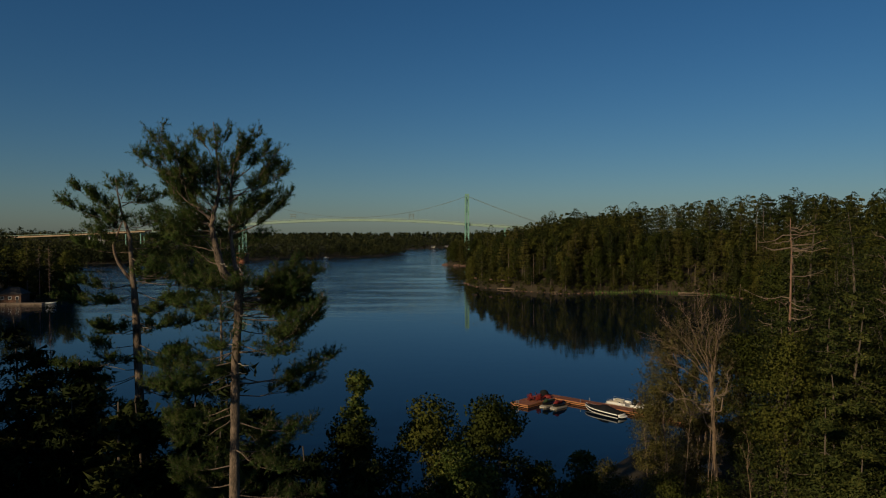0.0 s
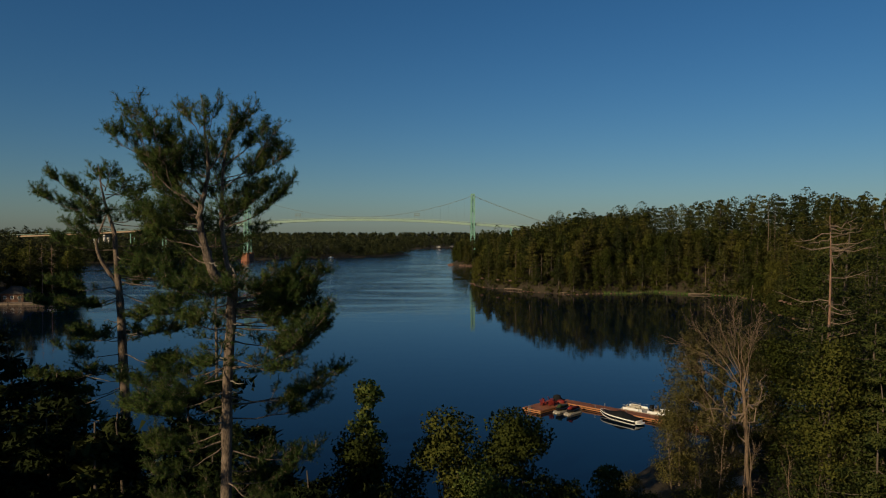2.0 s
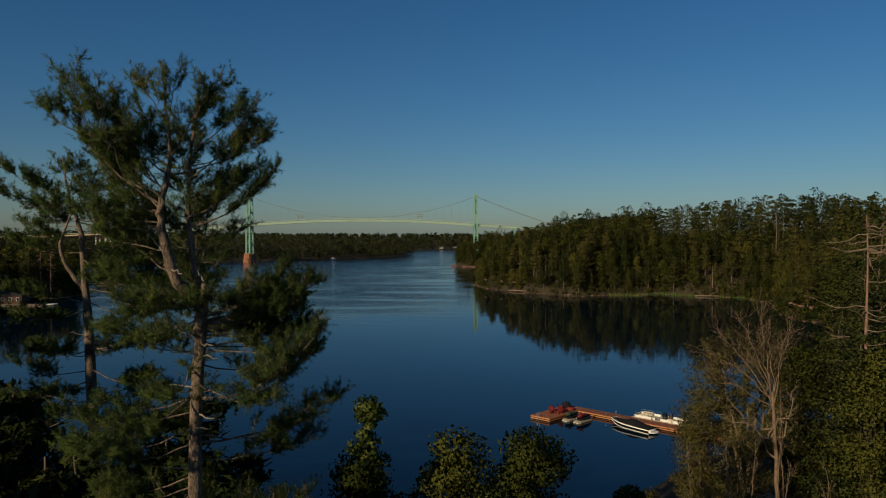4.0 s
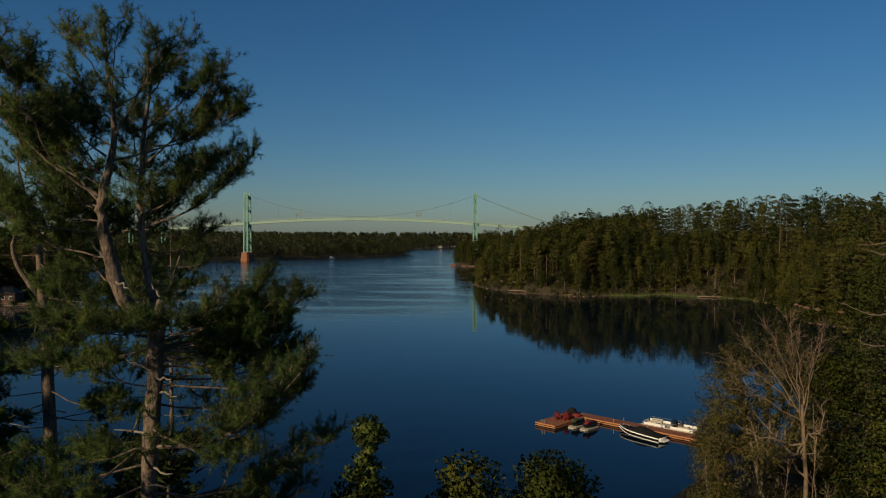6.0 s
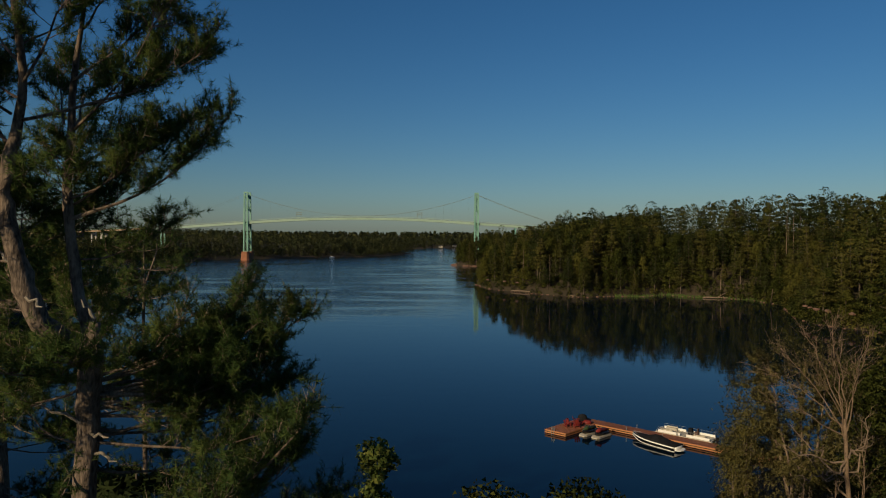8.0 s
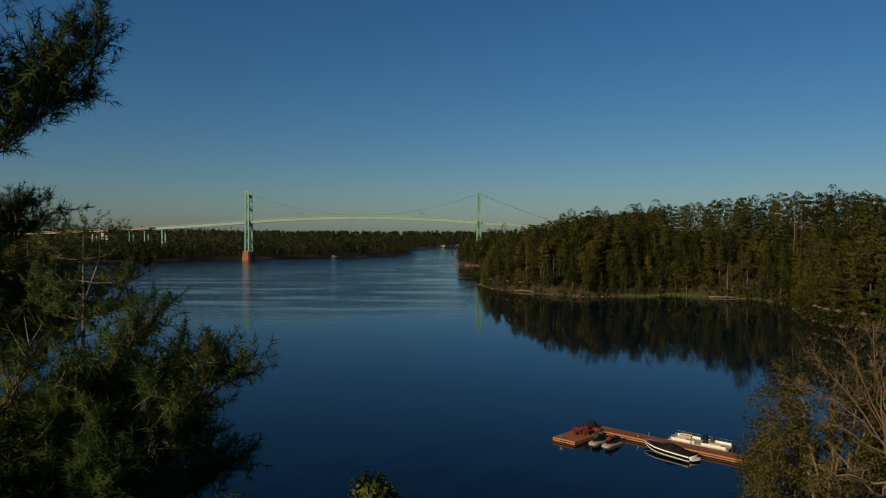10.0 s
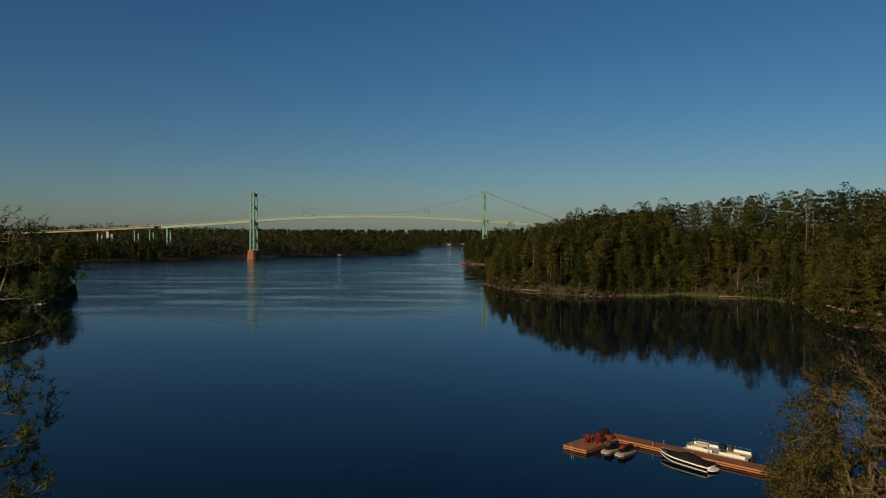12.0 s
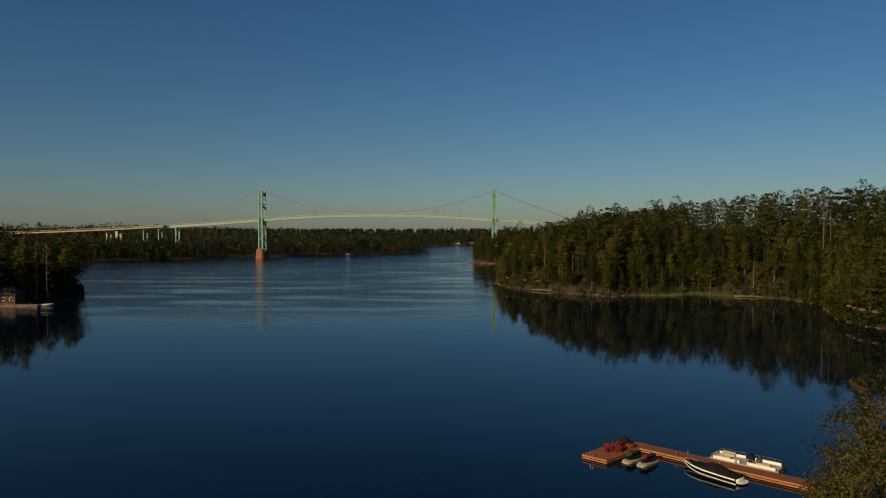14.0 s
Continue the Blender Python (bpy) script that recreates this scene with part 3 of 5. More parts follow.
def conifer(rng, h, spread, tris, size, kind, low=None, tiers=None):
    """Trunk and crown of a middle-sized conifer: pine with loose level pads, or hemlock with a full cone."""
    trunk, leaf = Geo(), Geo()
    lean = rng.normal(size=2) * 0.02 * h
    tp = np.array([(lean[0] * t * t, lean[1] * t * t, h * t) for t in np.linspace(0, 0.97, 7)])
    tp[1:-1, :2] += rng.normal(size=(5, 2)) * 0.06
    trunk.tube(np.r_[[tp[0] - (0, 0, 1.2)], tp], np.r_[h * 0.016, np.linspace(h * 0.014, 0.03, 7)], 7)
    low = low or (0.16 if kind == "pine" else 0.04)
    whorls = tiers or int(h * (1.0 if kind == "pine" else 1.35))
    pads, wts = [], []
    for i in range(whorls):
        f = low + (0.985 - low) * (i + rng.uniform(0, 0.9)) / whorls
        c, _ = along(tp, f)
        g = (f - low) / (1 - low)
        if kind == "pine":
            r = spread * (0.09 + 1.0 * (1 - g) ** 0.7) * min(1.0, 0.45 + 2.2 * g) * rng.uniform(0.6, 1.2)
        else:
            r = spread * (0.06 + 1.0 * (1 - g) ** 0.85) * rng.uniform(0.75, 1.15)
        n = rng.integers(3, 6)
        a0 = rng.uniform(0, 6.28)
        for j in range(n):
            a = a0 + 6.283 * j / n + rng.normal() * 0.3
            rr = r * rng.uniform(0.6, 1.15)
            tip = c + np.array([math.cos(a) * rr, math.sin(a) * rr, rr * (rng.uniform(0.02, 0.3) if kind == "pine" else rng.uniform(-0.3, -0.02))])
            if tris > 2600 or rng.uniform() < 0.35:
                trunk.tube(curve_pts(c, tip, 0.05 * rr, 3), [0.05, 0.03, 0.012], 3)
            for t in (0.25, 0.45, 0.65, 0.85, 1.05):
                pads.append(c + (tip - c) * t + rng.normal(size=3) * 0.12 * rr * (1, 1, 0.3))
                wts.append(max(rr, 1.1) * (0.3 + 0.2 * t))
    pads, wts = np.array(pads), np.array(wts)
    pr = wts / wts.sum()
    k = rng.choice(len(pads), tris, p=pr)
    sp = np.clip(wts[k], 0.3, 1.6)[:, None]
    c = pads[k] + rng.normal(size=(tris, 3)) * sp * np.array([0.5, 0.5, 0.22 if kind == "pine" else 0.24])
    out = c - pads[k] * (0.35, 0.35, 1.0) - (np.interp(c[:, 2], tp[:, 2], tp[:, 0])[:, None] * (0.65, 0, 0))
    leaf.tris(scatter_tris(rng, c, size, 0.45, 0.6), unit(unit(c - pads[k]) * 0.75 + unit(out * (1, 1, 0)) * 0.65 + np.array([0, 0, 0.45]) + rng.normal(size=c.shape) * 0.3))
    return trunk, leaf


def broadleaf(rng, h, spread, tris, size, low=0.2, clumps=46):
    """Trunk with forked limbs and an uneven crown of leaf clumps."""
    trunk, leaf, limbs = Geo(), Geo(), []
    top = np.array([rng.normal() * 0.03 * h, rng.normal() * 0.03 * h, h * 0.8])
    tp = np.array([top * (t, t, 1) * (1, 1, t) for t in np.linspace(0, 1, 6)])
    trunk.tube(np.r_[[tp[0] - (0, 0, 1.2)], tp], np.r_[h * 0.015, np.linspace(h * 0.013, 0.04, 6)], 7)
    blobs = []
    for i in range(clumps):
        f = rng.uniform(low, 0.98)
        a = rng.uniform(0, 6.283)
        r = spread * (0.75 + 0.25 * math.sin(3 * a + 9 * f)) * math.sin(math.pi * min(1, (f - low * 0.6) / (1.08 - low * 0.6)) ** 0.65) * rng.uniform(0.3, 1.05)
        c = np.array([math.cos(a) * r, math.sin(a) * r, h * f])
        blobs.append((c, spread * rng.uniform(0.17, 0.37)))
        if i % 3 == 0:
            s, _ = along(tp, max(0.1, f * 0.8 - 0.12))
            k = 0.0035 * h
            limbs.append((curve_pts(s, c, 0.16 * r, 5, 0.06 * spread, rng), [k, 0.75 * k, 0.5 * k, 0.3 * k, 0.1 * k]))
    rad = np.array([b[1] for b in blobs])
    k = rng.choice(len(blobs), tris, p=rad ** 2 / (rad ** 2).sum())
    d = unit(rng.normal(size=(tris, 3)))
    c = np.array([b[0] for b in blobs])[k] + d * (rad[k] * rng.uniform(0.15, 1.0, tris) ** 0.5 * 1.05)[:, None] * np.array([1.15, 1.15, 0.75])
    leaf.tris(scatter_tris(rng, c, size, 0.15), unit(d * 1.05 + unit(c * (1, 1, 0)) * 0.45 + np.array([0, 0, 0.35]) + rng.normal(size=c.shape) * 0.38))
    return trunk, leaf, limbs


def tree_thing(name, at, pair, bark, leaves, label, group, rz=0.0, scale=1.0, split=True):
    t = thing(name, at, label, "tree", group, rz=rz, scale=scale)
    part("trunk", pair[0], bark, t)
    part("crown", pair[1], leaves, t)
    for pts, rad in pair[2] if len(pair) > 2 and split else ():
        part("limb", Geo().tube(pts, rad, 4), bark, t)
    return t


def bare_tree(name, at, h, n, reach, label, seed, lean=(0, 0), group="", low=0.35, r0=0.2, level=0.1, bark=None):
    """A dead tree: tapering trunk, bare whorled limbs and thin forked twigs."""
    rng = np.random.default_rng(seed)
    t = thing(name, at, label, "tree", group)
    tp = np.array([(lean[0] * s * s, lean[1] * s * s, h * s) for s in np.linspace(0, 1, 9)])
    tp[1:, :2] += rng.normal(size=(8, 2)) * 0.05
    part("trunk", Geo().tube(np.r_[[tp[0] - (0, 0, 1)], tp], np.r_[r0 * 1.15, np.linspace(r0, 0.03, 9)], 8), bark or M_deadwood, t, smooth=True)
    for i in range(n):
        g = Geo()
        f = rng.uniform(low, 0.97)
        s, _ = along(tp, f)
        a = rng.uniform(0, 6.283)
        ln = reach * rng.uniform(0.45, 1.0) * (1.15 - 0.5 * f)
        tip = s + np.array([math.cos(a) * ln, math.sin(a) * ln, ln * (level + rng.normal() * 0.12)])
        p = curve_pts(s, tip, 0.1 * ln, 6, 0.03 * ln, rng)
        g.tube(p, np.linspace(0.06, 0.012, 6), 5)
        for _ in range(5):
            q, hd = along(p, rng.uniform(0.35, 0.95))
            g.tube(curve_pts(q, q + unit(hd + rng.normal(size=3) * 0.6) * ln * rng.uniform(0.12, 0.35), 0, 3, 0.03, rng), [0.02, 0.013, 0.006], 4)
        part("dead_limb", g, M_deadwood, t)
    return t


# ---------------------------------------------------------------- tall pine with a broken, forked top
P1 = np.array((-6.5, 26.6, z_at(-6.5, 26.6)))


def rel(o, *pts):
    return [tuple(np.array(p, float) - o) for p in pts]


pine1_stems = [
    (rel(P1, (-6.7, 26.8, P1[2] - 0.6), (-6.5, 26.7, 16), (-6.4, 26.5, 23.6), (-6.2, 26.5, 26.6), (-6.1, 26.4, 27.6), (-6.05, 26.4, 28.1)), (0.28, 0.22, 0.17, 0.155, 0.165, 0.08)),
    (rel(P1, (-6.12, 26.4, 27.5), (-6.6, 25.95, 28.15), (-6.75, 25.8, 28.8), (-7.0, 25.8, 29.8), (-6.9, 25.8, 30.4), (-6.6, 25.7, 31.5), (-6.75, 25.4, 33.8)), (0.15, 0.15, 0.135, 0.10, 0.082, 0.055, 0.012)),
    (rel(P1, (-6.1, 26.45, 27.6), (-6.4, 26.5, 28.7), (-6.5, 26.5, 29.7), (-6.55, 26.7, 31.4), (-6.1, 26.5, 33.6)), (0.10, 0.08, 0.07, 0.05, 0.012)),
]
pine1_spec = [
    # crown of the west stem
    ((-6.95, 25.8, 30.2), (-8.8, 24.6, 32.4), 0.35, 0.06, 0.35), ((-8.1, 25.1, 31.1), (-8.2, 24.0, 33.5), 0.1, 0.035, 0.25), ((-7.6, 25.4, 30.7), (-7.4, 23.4, 33.2), 0.15, 0.035, 0.3),
    ((-8.4, 24.9, 31.8), (-9.1, 24.2, 33.0), 0.1, 0.03, 0.2), ((-7.0, 25.8, 30.0), (-8.9, 27.2, 31.2), 0.3, 0.04, 0.3), ((-6.8, 25.75, 30.9), (-4.3, 26.1, 31.95), 0.2, 0.045, 0.4),
    ((-6.65, 25.7, 31.4), (-5.5, 25.2, 33.5), 0.1, 0.04, 0.25), ((-6.6, 25.7, 31.6), (-7.6, 26.2, 33.2), 0.1, 0.04, 0.25), ((-6.65, 25.6, 32.2), (-6.1, 24.8, 33.8), 0.05, 0.03, 0.2),
    ((-6.7, 25.6, 32.3), (-7.2, 25.0, 33.9), 0.05, 0.03, 0.2), ((-6.8, 25.7, 31.0), (-7.3, 23.9, 32.3), 0.15, 0.035, 0.3), ((-6.7, 25.7, 31.9), (-5.9, 26.4, 33.4), 0.1, 0.03, 0.25),
    ((-6.9, 25.8, 30.6), (-8.0, 26.4, 32.0), 0.15, 0.04, 0.3),
    # crown of the east stem
    ((-6.45, 26.5, 29.6), (-4.2, 26.8, 31.15), 0.4, 0.05, 0.4), ((-6.55, 26.7, 30.9), (-4.6, 25.5, 32.9), 0.25, 0.04, 0.3), ((-6.5, 26.6, 31.6), (-5.0, 26.8, 33.5), 0.12, 0.04, 0.25),
    ((-6.55, 26.7, 30.4), (-5.1, 27.9, 31.3), 0.25, 0.04, 0.3), ((-6.55, 26.6, 31.2), (-4.9, 27.2, 32.2), 0.2, 0.035, 0.3), ((-6.5, 26.7, 31.0), (-7.3, 28.7, 32.4), 0.15, 0.035, 0.3),
    ((-6.3, 26.6, 32.4), (-5.4, 26.3, 33.9), 0.05, 0.03, 0.2), ((-6.45, 26.5, 29.9), (-5.0, 26.2, 30.9), 0.25, 0.03, 0.35),
    # west lobe and the dark inside of the crown
    ((-7.0, 25.8, 30.1), (-8.5, 25.6, 32.9), 0.25, 0.04, 0.3), ((-7.4, 25.7, 30.6), (-8.8, 25.9, 31.8), 0.2, 0.035, 0.3), ((-6.95, 25.8, 30.4), (-8.0, 25.4, 31.5), 0.15, 0.035, 0.25), ((-6.95, 25.8, 29.9), (-8.3, 26.2, 30.8), 0.2, 0.035, 0.25),
    ((-6.9, 25.8, 29.7), (-8.9, 25.7, 30.4), 0.25, 0.035, 0.3), ((-6.9, 25.8, 29.7), (-7.7, 26.6, 30.4), 0.1, 0.03, 0.2), ((-6.85, 25.8, 29.3), (-7.6, 27.2, 29.9), 0.15, 0.03, 0.2), ((-6.5, 26.5, 29.6), (-6.1, 28.2, 30.5), 0.2, 0.035, 0.2),
    ((-6.5, 26.5, 29.9), (-5.8, 25.2, 30.3), 0.2, 0.03, 0.25), ((-6.5, 26.6, 29.8), (-5.5, 26.4, 30.7), 0.2, 0.035, 0.25), ((-6.5, 26.6, 30.4), (-5.6, 27.4, 31.2), 0.15, 0.03, 0.25), ((-6.5, 26.5, 29.3), (-6.9, 28.0, 29.8), 0.2, 0.03, 0.2),
    ((-6.45, 26.5, 29.0), (-5.6, 27.8, 29.5), 0.2, 0.03, 0.3), ((-6.6, 26.6, 31.0), (-7.2, 27.4, 32.2), 0.1, 0.03, 0.2), ((-6.85, 25.8, 30.6), (-7.4, 25.0, 31.3), 0.1, 0.03, 0.2),
    # sparse twigs below the crown
    ((-6.75, 25.8, 29.0), (-8.8, 26.0, 29.6), 0.2, 0.04, 0.35), ((-6.9, 25.8, 29.5), (-8.6, 24.8, 30.0), 0.2, 0.035, 0.35),
    # big boughs over the water
    ((-6.1, 26.5, 27.0), (-3.4, 26.95, 28.05), 0.5, 0.07, 0.25), ((-6.1, 26.5, 27.1), (-3.7, 27.75, 27.45), 0.4, 0.055, 0.25), ((-6.1, 26.5, 27.2), (-4.1, 27.3, 28.45), 0.3, 0.055, 0.2),
    ((-6.1, 26.5, 26.9), (-3.8, 26.7, 27.5), 0.35, 0.05, 0.25), ((-6.1, 26.5, 27.1), (-4.3, 28.3, 27.9), 0.3, 0.05, 0.2), ((-6.15, 26.5, 26.7), (-3.75, 27.3, 27.15), 0.35, 0.05, 0.3),
    ((-6.1, 26.5, 27.3), (-4.7, 26.3, 28.2), 0.25, 0.045, 0.2), ((-6.15, 26.5, 26.5), (-3.9, 28.3, 26.8), 0.3, 0.05, 0.3), ((-6.1, 26.5, 27.0), (-3.9, 27.0, 28.0), 0.35, 0.045, 0.25),
    ((-6.1, 26.5, 27.0), (-3.3, 27.5, 28.05), 0.45, 0.05, 0.3), ((-6.1, 26.5, 27.1), (-3.9, 27.6, 27.9), 0.35, 0.045, 0.25), ((-6.1, 26.5, 27.2), (-4.3, 27.2, 28.2), 0.3, 0.045, 0.2), ((-6.1, 26.5, 26.8), (-3.9, 27.9, 27.5), 0.35, 0.045, 0.3), ((-6.1, 26.5, 27.0), (-4.8, 27.6, 27.6), 0.2, 0.04, 0.15), ((-6.1, 26.5, 26.9), (-4.4, 27.0, 26.9), 0.25, 0.04, 0.2),
    ((-6.25, 26.5, 25.0), (-2.7, 25.0, 27.0), 0.7, 0.07, 0.4), ((-4.6, 25.7, 25.3), (-2.9, 25.6, 26.4), 0.2, 0.035, 0.2), ((-5.0, 25.9, 25.2), (-3.3, 24.6, 26.5), 0.2, 0.035, 0.25),
    ((-6.35, 26.5, 23.8), (-3.15, 30.0, 24.3), 0.5, 0.06, 0.4), ((-6.35, 26.5, 24.0), (-3.9, 28.2, 23.9), 0.35, 0.05, 0.4),
    # landward boughs
    ((-6.15, 26.5, 27.4), (-8.7, 27.0, 28.3), 0.3, 0.05, 0.3), ((-6.2, 26.5, 26.3), (-8.3, 28.0, 26.6), 0.3, 0.045, 0.35), ((-6.3, 26.5, 25.0), (-8.6, 26.0, 25.0), 0.3, 0.045, 0.3),
    ((-6.3, 26.5, 24.4), (-7.6, 28.8, 24.0), 0.3, 0.045, 0.3), ((-6.4, 26.5, 22.6), (-8.9, 26.2, 22.4), 0.3, 0.045, 0.25), ((-6.4, 26.5, 22.3), (-3.6, 27.2, 22.0), 0.4, 0.045, 0.25),
    ((-6.4, 26.5, 21.2), (-4.2, 25.2, 20.8), 0.3, 0.045, 0.2), ((-6.4, 26.5, 20.6), (-9.2, 27.4, 20.3), 0.3, 0.045, 0.2), ((-6.4, 26.5, 19.4), (-3.4, 28.0, 19.0), 0.3, 0.045, 0.2),
    ((-6.4, 26.5, 19.0), (-8.6, 25.2, 18.4), 0.3, 0.045, 0.2), ((-6.4, 26.5, 17.6), (-3.8, 26.0, 17.2), 0.3, 0.045, 0.2), ((-6.4, 26.5, 17.2), (-9.0, 27.8, 16.8), 0.3, 0.045, 0.2),
]
_rng = np.random.default_rng(40)
for z in np.linspace(15.5, 26.8, 27):
    a = _rng.uniform(0, 6.283)
    ln = _rng.uniform(2.2, 3.6)
    pine1_spec.append(((-6.4, 26.5, z), (-6.4 + math.cos(a) * ln, 26.5 + math.sin(a) * ln, z + _rng.uniform(-0.5, 0.4)), 0.4, 0.045, 0.35))
pine1_spec += [((-6.15, 26.5, 26.4), (-3.9, 28.6, 26.6), 0.3, 0.045, 0.3), ((-6.15, 26.5, 25.9), (-4.4, 28.8, 25.7), 0.3, 0.045, 0.3),
               ((-6.15, 26.4, 27.5), (-6.9, 24.5, 27.9), 0.2, 0.035, 0.15), ((-6.15, 26.4, 27.6), (-7.7, 25.0, 27.7), 0.2, 0.035, 0.15), ((-6.15, 26.4, 27.7), (-5.5, 24.7, 27.9), 0.2, 0.035, 0.2), ((-6.15, 26.4, 27.2), (-8.2, 25.4, 26.9), 0.25, 0.04, 0.25),
               ((-6.2, 26.5, 27.5), (-7.8, 29.2, 28.4), 0.3, 0.05, 0.3), ((-6.7, 25.9, 28.4), (-8.6, 28.0, 29.4), 0.3, 0.04, 0.35), ((-6.9, 25.8, 29.6), (-8.8, 28.2, 30.4), 0.3, 0.04, 0.3),
               ((-6.5, 26.6, 30.2), (-7.6, 28.6, 31.4), 0.2, 0.04, 0.3), ((-6.6, 25.7, 31.2), (-8.4, 26.6, 32.8), 0.15, 0.035, 0.25)]
pine1_boughs = [(*rel(P1, a, (b[0], b[1], b[2] - 0.5 if b[2] > 32.6 else b[2])), rise, r, bare) for a, b, rise, r, bare in pine1_spec]
pine1_stubs = [(tuple(np.array(p) - P1), d, ln) for p, d, ln in (
    ((-6.2, 26.4, 26.2), (1, -0.4, -0.1), 0.55), ((-6.2, 26.4, 26.5), (1, -0.6, 0.0), 0.5), ((-6.2, 26.4, 26.7), (-1, -0.4, 0.35), 0.6), ((-6.3, 26.4, 25.3), (-1, -0.3, 0.2), 0.6),
    ((-6.3, 26.4, 24.6), (1, -0.5, -0.05), 0.6), ((-6.35, 26.4, 24.2), (1, -0.3, 0.1), 0.5), ((-6.05, 26.4, 28.1), (-0.3, -0.5, 1), 0.35), ((-6.75, 25.8, 28.9), (-0.8, -0.3, 0.9), 0.6),
    ((-6.4, 26.4, 23.2), (-1, -0.4, 0.1), 0.7), ((-6.75, 25.8, 28.6), (1, -0.6, -0.4), 0.5))]
big_pine("pine", P1, pine1_stems, pine1_boughs, pine1_stubs, "tall white pine with a forked bent trunk and ragged dark-green crown", 3, 17, 0.12, 0.0098, 2.4, 1.05)

# ---------------------------------------------------------------- second pine, thinner and more open
P2 = np.array((-15.6, 38.6, z_at(-15.6, 38.6)))
pine2_stems = [
    (rel(P2, (-15.5, 38.7, P2[2] - 0.6), (-15.5, 38.6, 15), (-15.6, 38.5, 20), (-15.7, 38.4, 25.5), (-15.9, 38.4, 27.6), (-16.0, 38.4, 29.4), (-16.4, 38.2, 31.0), (-16.6, 38.0, 32.8)), (0.33, 0.28, 0.24, 0.19, 0.14, 0.105, 0.06, 0.015)),
    (rel(P2, (-15.8, 38.4, 26.8), (-16.6, 38.2, 28.0), (-16.8, 38.0, 29.0), (-16.2, 38.0, 30.4)), (0.1, 0.09, 0.07, 0.03)),
]
pine2_spec = []
_rng = np.random.default_rng(12)
for z, dx, dy, dz in ((30.6, -2.6, -1.6, 0.7), (30.9, -1.6, -2.2, 1.3), (31.2, 1.6, -1.0, 0.9), (31.4, 2.4, 0.6, 0.5), (31.8, -0.9, 0.7, 0.9), (31.6, 0.7, -0.8, 1.0), (30.0, 2.3, -1.2, 0.6), (29.7, -2.4, 1.2, 0.9),
                      (29.2, 1.6, 1.8, 0.6), (30.4, -2.0, 0.2, 1.4), (28.6, -2.8, -0.6, 0.6), (28.2, 2.9, 1.0, 0.2), (28.8, 3.4, -0.4, 1.0), (27.0, 5.6, 1.0, 0.5), (27.3, 4.4, 3.0, 0.6), (27.2, 2.8, 2.6, 0.4), (26.8, -3.3, 0.4, 0.1), (26.2, -3.6, -1.0, -0.2),
                      (26.4, 3.2, -0.8, -0.3), (25.6, 2.9, 1.4, 0.4), (24.6, 3.6, 0.2, 0.2), (24.2, -3.0, 1.2, 0.0), (23.4, 3.4, -1.0, -0.2), (22.9, -4.0, -0.6, -0.6), (22.4, 2.6, 1.6, -0.2), (21.6, -4.6, 0.2, -1.0), (21.0, 3.0, -0.5, -0.4),
                      (20.4, -3.6, 1.0, -0.5), (19.8, -4.8, -1.0, -0.3), (19.4, 2.8, -1.4, -0.6), (18.6, -3.4, 0.8, -0.4), (18.0, 3.2, 0.8, -0.4), (17.0, -3.8, -0.4, -0.5), (16.2, 3.2, -0.8, -0.4), (15.0, -3.2, 0.6, -0.4)):
    zz = min(z, 32.4)
    px = float(np.interp(zz, (15, 25.5, 29.4, 31, 32.8), (-15.5, -15.7, -16.0, -16.4, -16.6)))
    pine2_spec.append(((px, 38.4, zz), (px + dx, 38.4 + dy, zz + dz), 0.12 * math.hypot(dx, dy), 0.05, 0.4 if z < 27 else 0.3))
for z in np.linspace(14.5, 30.5, 30):
    a = _rng.uniform(0, 6.283)
    ln = _rng.uniform(2.0, 3.6)
    px = float(np.interp(z, (15, 25.5, 29.4, 31, 32.8), (-15.5, -15.7, -16.0, -16.4, -16.6)))
    pine2_spec.append(((px, 38.4, z), (px + math.cos(a) * ln, 38.4 + math.sin(a) * ln, z + _rng.uniform(-0.3, 0.6)), 0.4, 0.045, 0.35))
pine2_boughs = [(*rel(P2, a, b), rise, r, bare) for a, b, rise, r, bare in pine2_spec]
pine2_stubs = [(tuple(np.array(p) - P2), d, ln) for p, d, ln in (
    ((-15.7, 38.4, 25.2), (1, -0.3, 0.0), 1.0), ((-15.7, 38.4, 24.4), (1, -0.3, 0.05), 1.6), ((-15.7, 38.4, 24.0), (-1, -0.3, 0.1), 0.9), ((-15.6, 38.4, 22.6), (1, -0.4, 0.05), 0.9), ((-15.6, 38.4, 22.0), (-1, -0.3, 0.2), 1.6),
    ((-15.8, 38.4, 26.4), (-1, -0.4, 0.3), 0.8), ((-15.7, 38.4, 25.0), (-1, -0.5, 0.1), 0.7))]
big_pine("pine", P2, pine2_stems, pine2_boughs, pine2_stubs, "thin open-crowned white pine with bleached dead stubs", 5, 11, 0.14, 0.018, 2.2, 1.3)

# ---------------------------------------------------------------- young pine behind the tall ones
P3 = np.array((-11.0, 38.7, z_at(-11.0, 38.7)))
_rng = np.random.default_rng(77)
pine3_boughs = []
for k in range(29):
    z = 14.5 + 0.53 * k + _rng.uniform(-0.1, 0.1)
    for j in range(4 if z > 24 else 2):
        a = (1.57 if z > 24 else 3.14) * j + 2.1 * k + _rng.normal() * 0.25
        ln = min(1.8 if z > 27 else 1.25, 0.7 + 0.5 * (30.2 - z)) * _rng.uniform(0.65, 1.05)
        pine3_boughs.append(((0, 0, z - P3[2]), (math.cos(a) * ln, math.sin(a) * ln, z - P3[2] + ln * _rng.uniform(0.1, 0.4)), 0.1 * ln, 0.03, 0.2))
